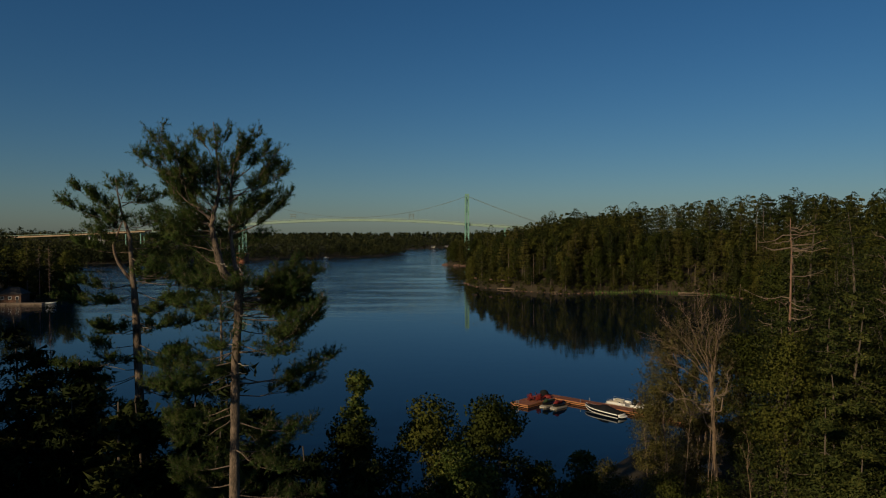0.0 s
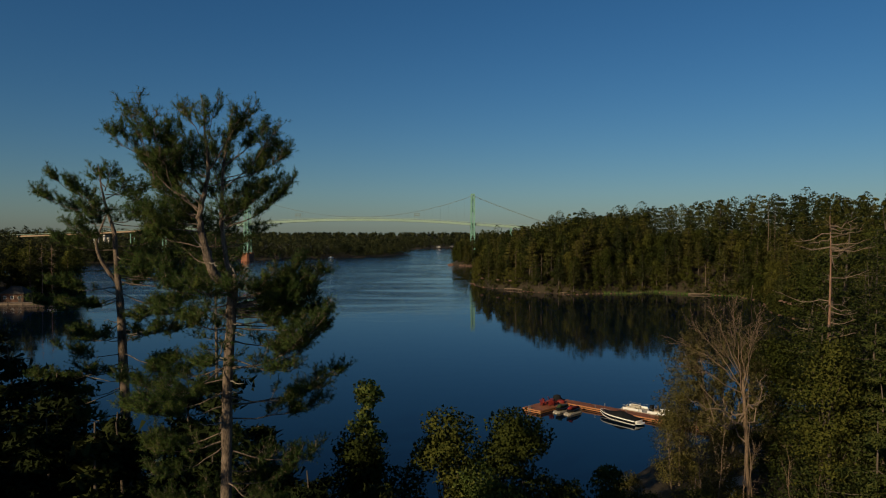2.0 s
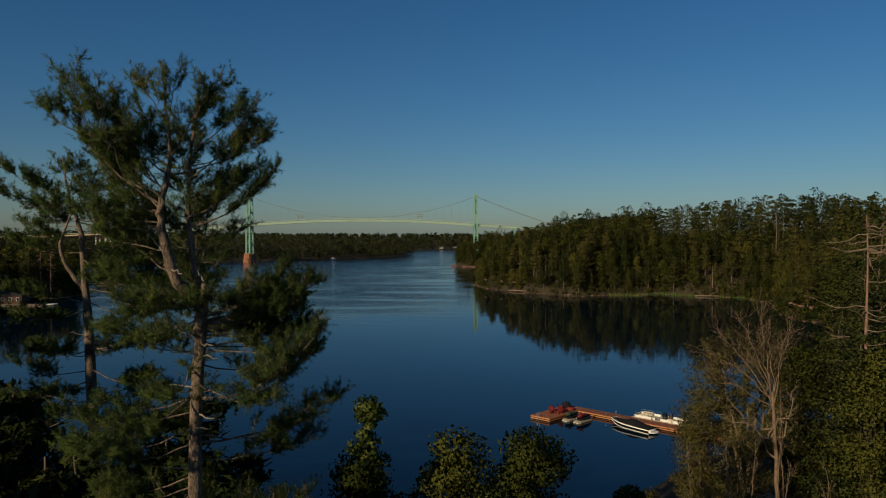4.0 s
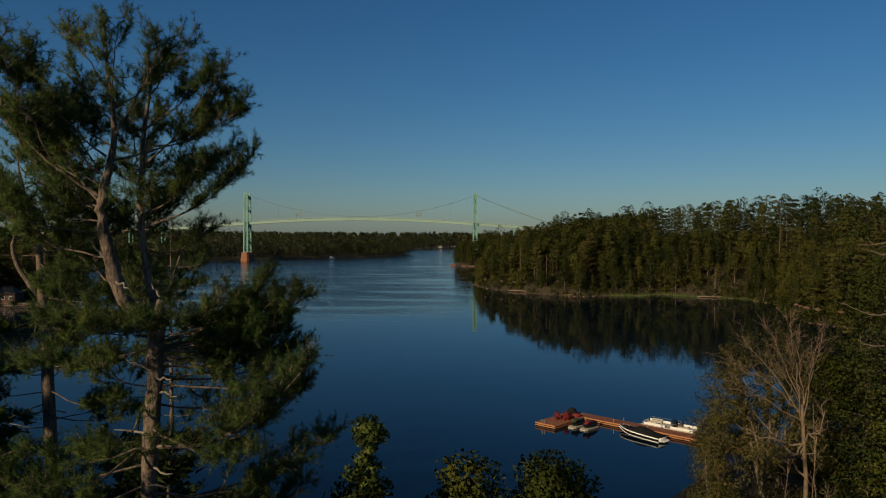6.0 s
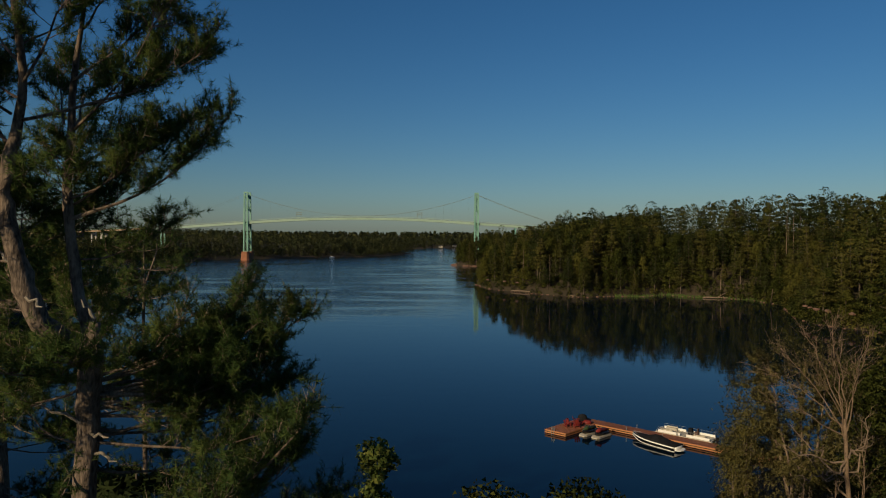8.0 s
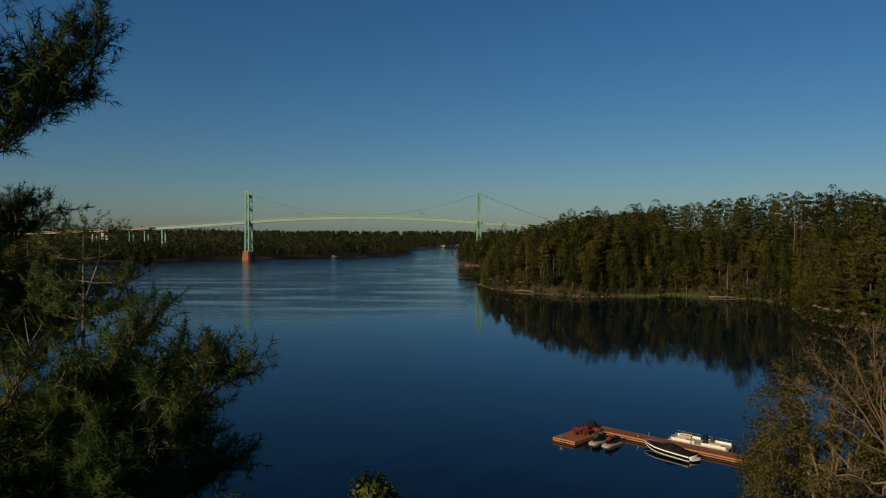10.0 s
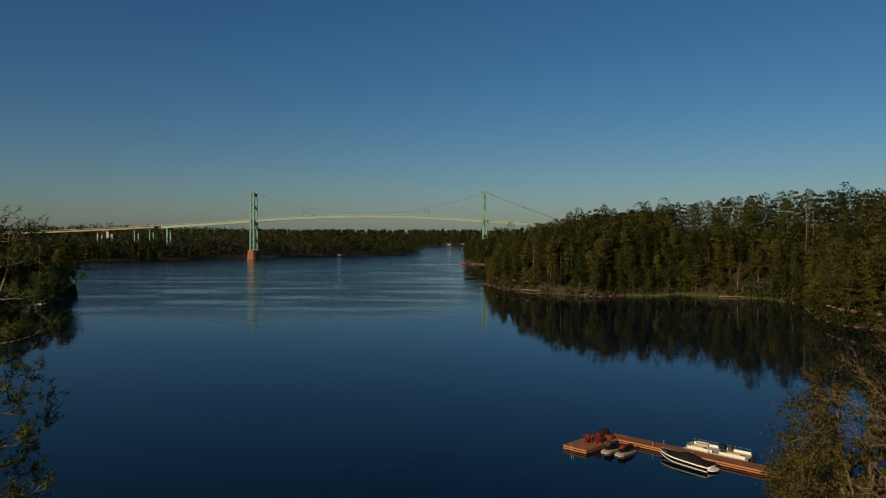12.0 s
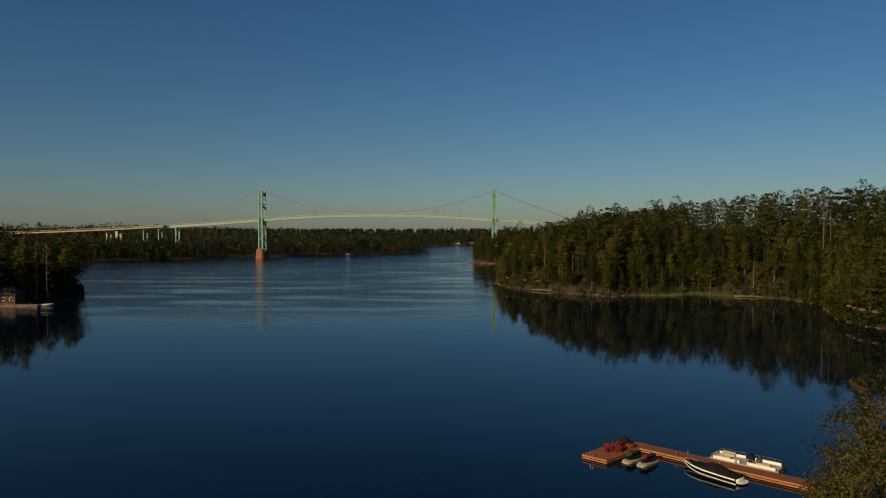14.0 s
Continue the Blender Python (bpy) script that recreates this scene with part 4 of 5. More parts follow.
pine3_stems = [(((0.1, 0, -0.6), (0, 0, 8), (0.05, 0, 16), (0, 0, 29.2 - P3[2]), (0.1, 0, 29.8 - P3[2])), (0.15, 0.11, 0.075, 0.025, 0.01)),
               (((0.03, 0, 27.6 - P3[2]), (0.35, 0.1, 28.6 - P3[2]), (0.45, 0.1, 29.6 - P3[2])), (0.035, 0.025, 0.008))]
big_pine("young_pine", P3, pine3_stems, pine3_boughs, (), "feathery brownish-green young white pine with upswept tips", 11, 9, 0.13, 0.018, 1.5, 0.95)

# ---------------------------------------------------------------- shaded trees low on the west bank
rng = np.random.default_rng(21)
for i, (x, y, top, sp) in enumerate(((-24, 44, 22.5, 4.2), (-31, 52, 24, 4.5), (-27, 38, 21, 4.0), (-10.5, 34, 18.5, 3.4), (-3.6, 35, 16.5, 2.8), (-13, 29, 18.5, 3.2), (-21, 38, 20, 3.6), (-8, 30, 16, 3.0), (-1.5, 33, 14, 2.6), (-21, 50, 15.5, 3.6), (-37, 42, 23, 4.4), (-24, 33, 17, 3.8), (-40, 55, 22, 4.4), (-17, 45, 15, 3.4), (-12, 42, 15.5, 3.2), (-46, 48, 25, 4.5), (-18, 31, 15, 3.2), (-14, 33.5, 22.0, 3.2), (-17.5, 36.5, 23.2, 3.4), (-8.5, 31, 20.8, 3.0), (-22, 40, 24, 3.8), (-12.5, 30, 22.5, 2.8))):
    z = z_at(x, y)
    tree_thing("hemlock", (x, y, z), conifer(rng, top - z, sp, 5600, 0.31, "hemlock"), M_barkfar, M_shadedgreen, "dark shaded hemlock with drooping sprays on the bank, shade partly in its colour", "shaded trees on the west bank", rng.uniform(0, 6))

# the young pines take the same darkened leaves; part of their shade is colour
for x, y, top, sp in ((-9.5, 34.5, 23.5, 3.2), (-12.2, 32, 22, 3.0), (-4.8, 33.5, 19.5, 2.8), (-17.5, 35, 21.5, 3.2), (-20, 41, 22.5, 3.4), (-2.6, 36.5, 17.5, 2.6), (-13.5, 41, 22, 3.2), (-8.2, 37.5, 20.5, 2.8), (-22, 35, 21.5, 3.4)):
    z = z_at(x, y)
    tree_thing("young_pine", (x, y, z), conifer(rng, top - z, sp, 8000, 0.28, "pine"), M_barkfar, M_shadedgreen, "young dark green pine in the shade of taller pines, shade partly in its colour", "shaded trees on the west bank", rng.uniform(0, 6))

# bushes and young trees in front of the water
for x, y, top, sp, nm, n, lab in ((-4.2, 46.5, 20.4, 2.0, "young_poplar", 3600, "slim sunlit young poplar with yellow-green leaves"), (-4.6, 45.0, 17.0, 3.8, "shrub", 4600, "dense dark green shrub below the poplar"),
                                  (0.8, 45.0, 18.3, 4.0, "young_maple", 7000, "rounded green young maple above the shore"), (5.0, 46.2, 18.5, 3.9, "young_oak", 6400, "dark green bushy young oak above the shore"),
                                  (2.8, 42.5, 16.0, 3.8, "shrub", 5600, "yellow-green leafy shrub with thin pale stems"), (8.0, 47, 14.0, 2.2, "shrub", 3200, "green leafy shrub on the bank"),
                                  (13.2, 58, 10.8, 2.4, "shrub", 3000, "dark green shrub near the waterline"), (-9.0, 43, 15.6, 2.6, "shrub", 3600, "dark leafy shrub under the pines"), (-1.8, 41, 13.5, 2.4, "shrub", 3000, "dark leafy shrub under the maple")):
    z = z_at(x, y)
    tree_thing(nm, (x, y, z), broadleaf(rng, top - z, sp, int(n * 2.4), 0.2, 0.04, 60), M_barkfar, M_poplar if "yellow-green" in lab else M_hardwood, lab, "young trees above the shore", rng.uniform(0, 6))

# ---------------------------------------------------------------- half-dead birch, willow and brush by the dock
def twiggy(g, r, p, n, ln, thick):
    """Side branches along a limb that fork into thin twigs."""
    for _ in range(n):
        q, h = along(p, r.uniform(0.3, 0.98))
        s = curve_pts(q, q + unit(h * 0.9 + r.normal(size=3) * 0.42 + np.array([0, 0, 0.25])) * ln * r.uniform(0.4, 1.0), 0.0, 5, 0.04 * ln, r)
        g.tube(s, np.linspace(thick, 0.005, 5), 4)
        for _ in range(4):
            u, uh = along(s, r.uniform(0.25, 0.95))
            g.tube(curve_pts(u, u + unit(uh + r.normal(size=3) * 0.45) * ln * r.uniform(0.2, 0.5), 0, 3, 0.02, r), [0.009, 0.007, 0.004], 3)


def half_dead_birch(at, label, seed):
    """Leaning trunk with a fan of bare upright limbs and snarled dead boughs low down."""
    r = np.random.default_rng(seed)
    t = thing("birch", at, label, "tree")
    fork = np.array((-0.9, 0.0, 16.3 - at[2]))
    tp = curve_pts((0, 0, -0.8), fork, 0.0, 8, 0.07, r)
    part("trunk", Geo().tube(tp, np.linspace(0.21, 0.13, 8), 10), M_palebark, t, "peeling pale bark", smooth=True)
    for dx, dz, dy in ((-0.8, 7.2, 0.3), (-2.75, 6.6, 0.8), (-1.6, 5.1, -0.8), (0.2, 5.5, 1.0), (1.15, 4.8, -0.4), (-4.0, 5.1, 1.6), (-5.4, 3.3, 0.6), (-6.0, 1.3, -0.6), (0.8, 6.2, -1.2), (-3.2, 4.2, -1.6)):
        s, _ = along(tp, r.uniform(0.82, 0.99))
        p = curve_pts(s, fork + (dx, dy, dz), -0.08 * math.hypot(dx, dz), 8, 0.10, r)
        g = Geo().tube(p, np.linspace(0.055, 0.009, 8), 7)
        twiggy(g, r, p, 13, 2.0, 0.014)
        part("limb", g, M_palebark, t)
    for dx, dz, dy in ((-3.6, -0.6, 0.4), (-2.8, -2.6, -0.5), (-4.6, -2.0, 0.2), (-2.0, -3.9, -0.9), (1.9, -1.6, -0.3), (2.4, 0.3, 0.5), (-3.4, -4.3, 0.3)):
        s, _ = along(tp, r.uniform(0.45, 0.85))
        p = curve_pts(s, fork + (dx, dy, dz), 0.35, 9, 0.22, r)
        g = Geo().tube(p, np.linspace(0.085, 0.018, 9), 7)
        twiggy(g, r, p, 6, 1.2, 0.018)
        part("dead_limb", g, M_deadwood, t, "snarled brown dead bough")
    return t


def willow(at, top, sp, label, seed):
    """A broad low crown: limbs that fan up and out, lined with narrow leaves."""
    r = np.random.default_rng(seed)
    t = thing("willow", at, label, "tree", "brush by the dock")
    H = top - at[2]
    base, head = [], []
    for i in range(7):
        a = 0.9 * i + r.normal() * 0.2
        k = r.uniform(0.35, 0.6)
        p = curve_pts((r.normal() * 0.25, r.normal() * 0.25, -0.8), (math.cos(a) * sp * k, math.sin(a) * sp * k, H * r.uniform(0.66, 0.88)), -0.5, 9, 0.1, r)
        g = Geo().tube(p, np.linspace(0.17, 0.035, 9), 8)
        for _ in range(20):
            q, h = along(p, r.uniform(0.28, 1.0))
            out = unit(q * (1, 1, 0) + r.normal(size=3) * 0.5 * sp * 0.4)
            d = unit(out * r.uniform(0.3, 1.1) + np.array([0, 0, r.uniform(0.15, 1.25)]) + r.normal(size=3) * 0.25)
            ln = r.uniform(1.3, 3.4)
            while ln > 0.5:
                e = q + d * ln
                if (e[0] ** 2 + e[1] ** 2) / sp ** 2 + ((e[2] - 0.4 * H) / (0.61 * H)) ** 2 < 1:
                    break
                ln *= 0.85
            b = curve_pts(q, q + d * ln, -0.12 * ln, 6, 0.05, r)
            g.tube(b, np.linspace(0.028, 0.006, 6), 4)
            for _ in range(int(16 * ln)):
                u, uh = along(b, r.uniform(0.2, 1.0))
                td = unit(uh * 0.7 + r.normal(size=3) * 0.6 + np.array([0, 0, 0.2]))
                tw = u + td * r.uniform(0.1, 0.55)
                base += [tw, (u + tw) / 2]
                head += [td, td]
        part("stem", g, M_deadwood, t)
    # leafy sprays that close the dome, in clumps with gaps between them
    for _ in range(430):
        a, f = r.uniform(0, 6.283), r.uniform(-0.35, 1.0)
        w = math.sqrt(1 - f * f)
        out = np.array((math.cos(a) * w, math.sin(a) * w, f))
        c = np.array((0, 0, 0.4 * H)) + out * (sp, sp, 0.58 * H) * r.uniform(0.72, 1.0)
        d = unit(out * (1, 1, 0.6) + np.array((0, 0, 0.55)))
        for _ in range(16):
            td = unit(d + r.normal(size=3) * 0.45)
            base.append(c + r.normal(size=3) * (0.5, 0.5, 0.32))
            head.append(td)
    part("crown", Geo().tris(*tufts(r, np.array(base), np.array(head), 7, 0.24, 0.06)), M_willow, t, "narrow olive-brown leaves")
    return t


def sapling(at, h, lean, label, seed):
    r = np.random.default_rng(seed)
    t = thing("sapling", at, label, "tree", "bare saplings by the dock")
    p = curve_pts((0, 0, -0.5), (lean, r.normal() * 0.4, h), -0.1, 9, 0.06, r)
    g = Geo().tube(p, np.linspace(0.055, 0.012, 9), 6)
    twiggy(g, r, p, 12, 1.3, 0.012)
    part("stem", g, M_palebark, t)
    return t


half_dead_birch((27.9, 66, z_at(27.9, 66)), "half-dead birch with a fan of bare pale limbs", 8)
willow((30.8, 80, z_at(30.8, 80)), 20.4, 7.2, "broad willow with olive-brown leaves beside the dock", 31)
for k, (x, y, top, lean) in enumerate(((20.8, 58, 15.0, -0.8), (22.3, 59.5, 14.2, 0.5), (24.6, 60, 16.8, 0.3), (25.9, 61, 17.5, -0.4), (23.2, 57, 13.4, 1.0), (29.6, 58.5, 15.2, 0.6), (26.8, 56, 13.2, -0.5))):
    sapling((x, y, z_at(x, y)), top - z_at(x, y), lean, "thin bare pale sapling among the brush", 60 + k)
for x, y, top, sp, n, mat, lab in ((29, 87, 9.6, 3.2, 3400, M_olive, "brownish olive brush at the waterline"), (29.5, 90, 11, 3.4, 3600, M_olive, "brownish olive brush by the dock"),
                                   (24.8, 79, 10.0, 3.2, 3200, M_olive, "low brown brush on the bank"), (26, 80, 13.0, 3.6, 4600, M_olive, "brown brush with thin pale stems"), (34, 92, 12, 3.6, 5000, M_olive, "olive brush above the dock"),
                                   (22, 64, 9.5, 2.6, 3200, M_olive, "olive brush on the slope"), (27.5, 70, 11.5, 3.2, 4600, M_olive, "brown brush at the birch's foot"), (24, 56, 9, 2.6, 3000, M_hardwood, "green leafy brush low on the bank"), (18, 70, 6, 2.6, 3000, M_olive, "low olive brush above the water"), (14, 52, 8.5, 2.8, 3600, M_hardwood, "green brush on the slope"), (19, 50, 10, 3.0, 3600, M_hardwood, "green brush on the slope"), (26, 68, 9, 3.0, 4000, M_olive, "olive brush round the birch"), (9, 62, 5.5, 2.4, 3000, M_hardwood, "low green brush by the water"), (17, 60, 8, 2.6, 3000, M_hardwood, "green brush by the water"), (11, 55, 8, 3.0, 3600, M_hardwood, "green brush on the slope"), (13, 64, 5.5, 2.6, 3000, M_hardwood, "low green brush by the water"), (5, 56, 8.5, 3.0, 3400, M_hardwood, "green brush on the slope"), (20, 57, 9.5, 2.8, 3400, M_hardwood, "green brush on the slope"), (15, 46, 10.5, 3.0, 3600, M_hardwood, "dark green brush on the slope")):
    z = z_at(x, y)
    tree_thing("brush", (x, y, z), broadleaf(rng, top - z, sp, int(n * 1.7), 0.13, 0.05, 34), M_deadwood, mat, lab, "brush by the dock", rng.uniform(0, 6))

# ---------------------------------------------------------------- dense trees on the east bank
bare_tree("dead_pine", (34.2, 65, z_at(34.2, 65)), 31.0 - z_at(34.2, 65), 34, 5.2, "standing dead pine with bare reddish trunk and level grey limbs", 4, low=0.55, r0=0.27, bark=M_redsnag)
bare_tree("dead_pine", (35.8, 52, z_at(35.8, 52)), 33.4 - z_at(35.8, 52), 20, 3.0, "dead pine top with bleached twigs", 9, low=0.6, r0=0.25, level=0.4)
for x, y, top, sp, kind in ((37, 69, 29, 4.5, "hemlock"), (41, 76, 32.5, 4.6, "pine"), (45, 66, 31.5, 4.5, "broad"), (36, 58, 24, 4.6, "hemlock"), (42, 57, 28.5, 4.6, "pine"), (33, 55, 19.5, 4.4, "pine"), (38, 48, 23, 4.6, "hemlock"),
                            (31, 48, 15, 3.8, "hemlock"), (48, 74, 33, 4.6, "pine"), (35, 78, 18.5, 4.2, "broad"), (52, 84, 33, 4.6, "pine"), (45, 86, 29, 4.5, "broad"), (47, 60, 32, 4.5, "hemlock"), (28, 42, 13, 3.6, "hemlock"), (34, 40, 19, 4.2, "hemlock"),
                            (40, 88, 16, 4.2, "broad"), (56, 96, 30, 4.6, "broad"), (62, 104, 31, 4.6, "pine"), (70, 118, 28, 4.5, "broad"), (34, 59, 24, 4.2, "hemlock"), (30, 57, 21, 3.6, "broad"), (31.5, 61, 22.5, 3.4, "hemlock"), (37, 61, 26, 4.2, "hemlock"), (30, 51, 17, 3.8, "hemlock"), (39, 78, 26, 4.4, "broad"), (58, 78, 33, 4.6, "hemlock")):
    z = z_at(x, y)
    n = 13000 if y < 80 else 7000
    pair = broadleaf(rng, top - z, sp * 1.1, n, 0.2, 0.08, 64) if kind == "broad" else conifer(rng, top - z, sp * 1.15, n, 0.21, kind, None, int((top - z) * (0.75 if kind == "pine" else 0.95)))
    lab = {"broad": "leafy green maple on the steep bank", "pine": "tall dark green white pine on the bank", "hemlock": "dense dark green hemlock on the bank"}[kind]
    tree_thing({"broad": "maple", "pine": "pine", "hemlock": "hemlock"}[kind], (x, y, z), pair, M_barkfar, M_hardwood if kind == "broad" else M_bankgreen, lab, "trees on the east bank", rng.uniform(0, 6))

# ---------------------------------------------------------------- wooded hill across the bay and the west point
protos = []
for i in range(14):
    kind = ("pine", "broad", "pine", "hemlock", "pine", "broad", "broad")[i % 7]
    h = 26.0
    if kind == "broad":
        pair = broadleaf(rng, h * 0.8, 6.8, 2900, 0.58, 0.05, 46)
    elif kind == "pine":
        pair = conifer(rng, h, rng.uniform(5.0, 6.6), 2700, 0.62, kind, rng.uniform(0.10, 0.26), int(rng.integers(14, 18)))
    else:
        pair = conifer(rng, h * 0.85, 5.0, 2600, 0.54, kind, 0.05, 17)
    protos.append((kind, pair))
made = {}
LABELS = {"pine": "ragged white pine in the woods above the water", "hemlock": "dense dark hemlock in the woods above the water", "broad": "round leafy oak in the woods above the water"}
NAMES = {"pine": "pine", "hemlock": "hemlock", "broad": "oak"}


def plant(x, y, i, s, group):
    kind, pair = protos[i]
    m = Matrix.Translation((x, y, z_at(x, y) - 0.3)) @ Matrix.Rotation(rng.uniform(0, 6.28), 4, "Z") @ Matrix.Diagonal((s * rng.uniform(0.85, 1.2), s * rng.uniform(0.85, 1.2), s, 1))
    if i not in made:
        ob = tree_thing(NAMES[kind], (0, 0, 0), pair, M_barkfar, M_hardwood if kind == "broad" else M_conifer, LABELS[kind], group, split=False)
        ob.matrix_basis = m
        made[i] = ob
        return
    src = made[i]
    ob = copy_thing(src, Matrix.Identity(4))
    ob.matrix_basis = m
    ob["group"] = group


def sites(poly, x0, x1, y0, y1, gap, dmin, dmax, limit):
    """Random places on land, no two closer than gap."""
    out = []
    cand = np.c_[rng.uniform(x0, x1, 9000), rng.uniform(y0, y1, 9000)]
    d = inland(poly, cand)
    cand = cand[(d > dmin) & (d < dmax)]
    grid = {}
    for x, y in cand:
        k = (int(x // gap), int(y // gap))
        if any((x - a) ** 2 + (y - b) ** 2 < gap * gap for i in (-1, 0, 1) for j in (-1, 0, 1) for a, b in grid.get((k[0] + i, k[1] + j), ())):
            continue
        grid.setdefault(k, []).append((x, y))
        out.append((x, y))
        if len(out) >= limit:
            break
    return out


def far_stuff(name, places, heights, tris, size, label, sharp, wide=1.0, mat=None):
    """Many distant trees in one mesh: trunks and loose leaf clumps on uneven cones and domes."""
    p = np.asarray(places, float)
    n = len(p)
    z0 = ground_z(p)
    h = np.asarray(heights)
    w = np.maximum(h * rng.uniform(0.28, 0.48, n) * wide, 1.3)
    f = rng.uniform(0.03, 1.0, (n, tris)) ** 0.85
    a = rng.uniform(0, 6.283, (n, tris))
    cone = rng.uniform(size=(n, 1)) < sharp
    tiers = rng.integers(7, 12, (n, 1))
    ft = np.where(cone, (np.floor(f * tiers) + 0.35 * rng.uniform(size=f.shape)) / tiers, f)
    ph = rng.uniform(0, 6.283, (n, 1))
    lobes = 0.78 + 0.16 * np.sin(3 * a + ph + 5 * ft) + 0.14 * np.sin(5 * a - 2 * ph + 11 * ft)
    prof = np.where(cone, 0.05 + (1 - ft) ** 0.8 * np.minimum(1, 0.5 + 2.5 * ft), np.sqrt(np.clip(1 - (2 * np.clip(ft, 0, 1) - 0.85) ** 2 / 1.33, 0.01, 1)))
    r = w[:, None] * prof * lobes * np.sqrt(rng.uniform(0.25, 1.15, (n, tris)))
    c = np.stack([p[:, 0, None] + np.cos(a) * r, p[:, 1, None] + np.sin(a) * r, z0[:, None] + ft * h[:, None] - np.where(cone, 0.2 * r, 0)], -1).reshape(-1, 3)
    out = np.stack([np.cos(a), np.sin(a), np.where(cone, 0.35, 0.1 + 1.3 * ft * ft)], -1).reshape(-1, 3)
    g = Geo().tris(scatter_tris(rng, c, size, 0.35, 0.7), unit(out * 0.85 + np.array([0, 0, 0.3]) + rng.normal(size=c.shape) * 0.26))
    ob = part(name, g, mat or M_farwood)
    return tagged(ob, label, "woods", kind="stuff")


front = sites(NEAR_LAND, 5, 185, 205, 452, 5.3, 0.6, 34, 262) + sites(NEAR_LAND, -6, 60, 452, 690, 6.5, 0.8, 20, 44)
for (x, y), d in zip(front, inland(NEAR_LAND, front)):
    s = (rng.uniform(0.36, 0.78) if d < 8 else rng.uniform(0.55, 0.9) if d < 20 else rng.uniform(0.75, 0.97)) * (1.12 if rng.uniform() < 0.12 else 1.0)
    plant(x, y, int(rng.integers(0, 14)), s, "trees on the wooded hill")
for x, y, top, i in ((137, 361, 48.9, 0), (162, 346, 49.8, 2), (172, 346, 50.2, 4), (178.6, 336, 47.8, 7), (189, 336, 48.6, 0), (150, 352, 47.0, 2)):
    plant(x, y, i, (top - 1.5 - z_at(x, y)) / 25.2, "tall pines on the hill's skyline")
# trees on the headland that hide the foot of the east tower
for x, y, top in ((1, 644, 21), (6, 639, 24), (11, 634, 25.5), (17, 630, 27), (23, 626, 27.5), (29, 623, 28), (35, 620, 28), (4, 656, 25), (10, 648, 27), (17, 643, 28), (25, 638, 28.5), (33, 634, 29), (9, 668, 27), (18, 660, 28.5), (27, 652, 29)):
    plant(x, y, int(rng.integers(0, 14)), (top - z_at(x, y)) / 23.5, "trees on the wooded hill")
back = sites(NEAR_LAND, -10, 330, 180, 700, 6.0, 30, 110, 1100)
far_stuff("hill_woods", back, (rng.uniform(16.5, 23.5, len(back)) + 2.5 * np.clip((np.array(back)[:, 0] - 90) / 60, 0, 1)) * np.where(rng.uniform(size=len(back)) < 0.08, 1.16, 1.0), 420, 0.8, "dense mixed green woods covering the hill", 0.35, 0.7, M_hillwood)
east = sites(NEAR_LAND, 60, 200, 90, 230, 5.5, 2, 60, 160)
far_stuff("bank_woods", east, rng.uniform(14, 22, len(east)), 420, 0.6, "dense green woods along the bay's bank", 0.5, 1.0, M_conifer)
for x, y in sites(WEST_POINT, -250, -160, 240, 385, 5.4, 1.5, 26, 64):
    if math.hypot(x + 183, y - 288) > 8:
        plant(x, y, int(rng.integers(0, 14)), rng.uniform(0.75, 1.05), "trees on the west point")
for x, y, top in ((-178.5, 299.5, 25.5), (-174.5, 300, 24.5)):
    bare_tree("dead_conifer", (x, y, z_at(x, y)), top - z_at(x, y), 46, 3.4, "reddish-brown dead conifer with dense bare twigs", int(-x), group="dead conifers on the west point", low=0.3, r0=0.2, bark=M_redsnag)
wback = sites(WEST_POINT, -480, -165, 200, 420, 6.5, 20, 90, 320)
far_stuff("point_woods", wback, rng.uniform(20, 27, len(wback)), 170, 1.1, "dark woods behind the west point", 0.5)
isle = sites(FAR_ISLAND, -760, -55, 600, 1080, 7.0, 1.5, 75, 1500)
far_stuff("island_woods", isle, rng.uniform(8, 19.5, len(isle)), 180, 1.25, "dark mixed woods covering the far island", 0.1, 1.35)
screen = sites(FAR_ISLAND, -520, -262, 640, 731, 5.0, 1.0, 70, 330)
far_stuff("island_woods", screen, rng.uniform(13, 20, len(screen)), 180, 1.15, "dark trees below the bridge approach", 0.15, 1.25)
isle2 = sites(FAR_ISLAND, -1600, -60, 500, 1400, 13, 70, 400, 900)
far_stuff("island_woods", isle2, rng.uniform(13, 21, len(isle2)) + 7 * np.clip((-np.array(isle2)[:, 0] - 260) / 200, 0, 1), 90, 1.7, "dark woods inland on the far island", 0.4)
shore = sites(FAR_SHORE, -500, 700, 1270, 1700, 9, 2, 160, 1300)
far_stuff("far_woods", shore, rng.uniform(12, 21, len(shore)), 60, 2.2, "distant hazy woods beyond the channel", 0.4)
horizon = sites(FAR_SHORE, -3200, 2400, 1500, 3400, 40, 60, 1500, 1500)
far_stuff("far_woods", horizon, rng.uniform(14, 22, len(horizon)), 50, 6.0, "distant woods along the horizon", 0.2)
# unseen woods added behind and west of the viewpoint to shade the near bank
behind = sites(NEAR_LAND, -95, 45, -75, 62, 5.6, 2, 200, 800)
behind = [(x, y) for x, y in behind if x < -5.5 - 0.66 * max(y, 0) and (x < -15 or y < -18) or (y < -25 and x < 40)]
# taller where their shadow falls on the west bank's trees
bh = np.array([27.0 if 0.78 * x - 0.63 * y < -41 else 25.0 if 0.78 * x - 0.63 * y < -32 else 18.5 for x, y in behind])
far_stuff("bank_woods", behind, bh + rng.uniform(-1.5, 2.5, len(behind)), 170, 1.9, "unseen woods added on the near bank to cast shade", 0.5)

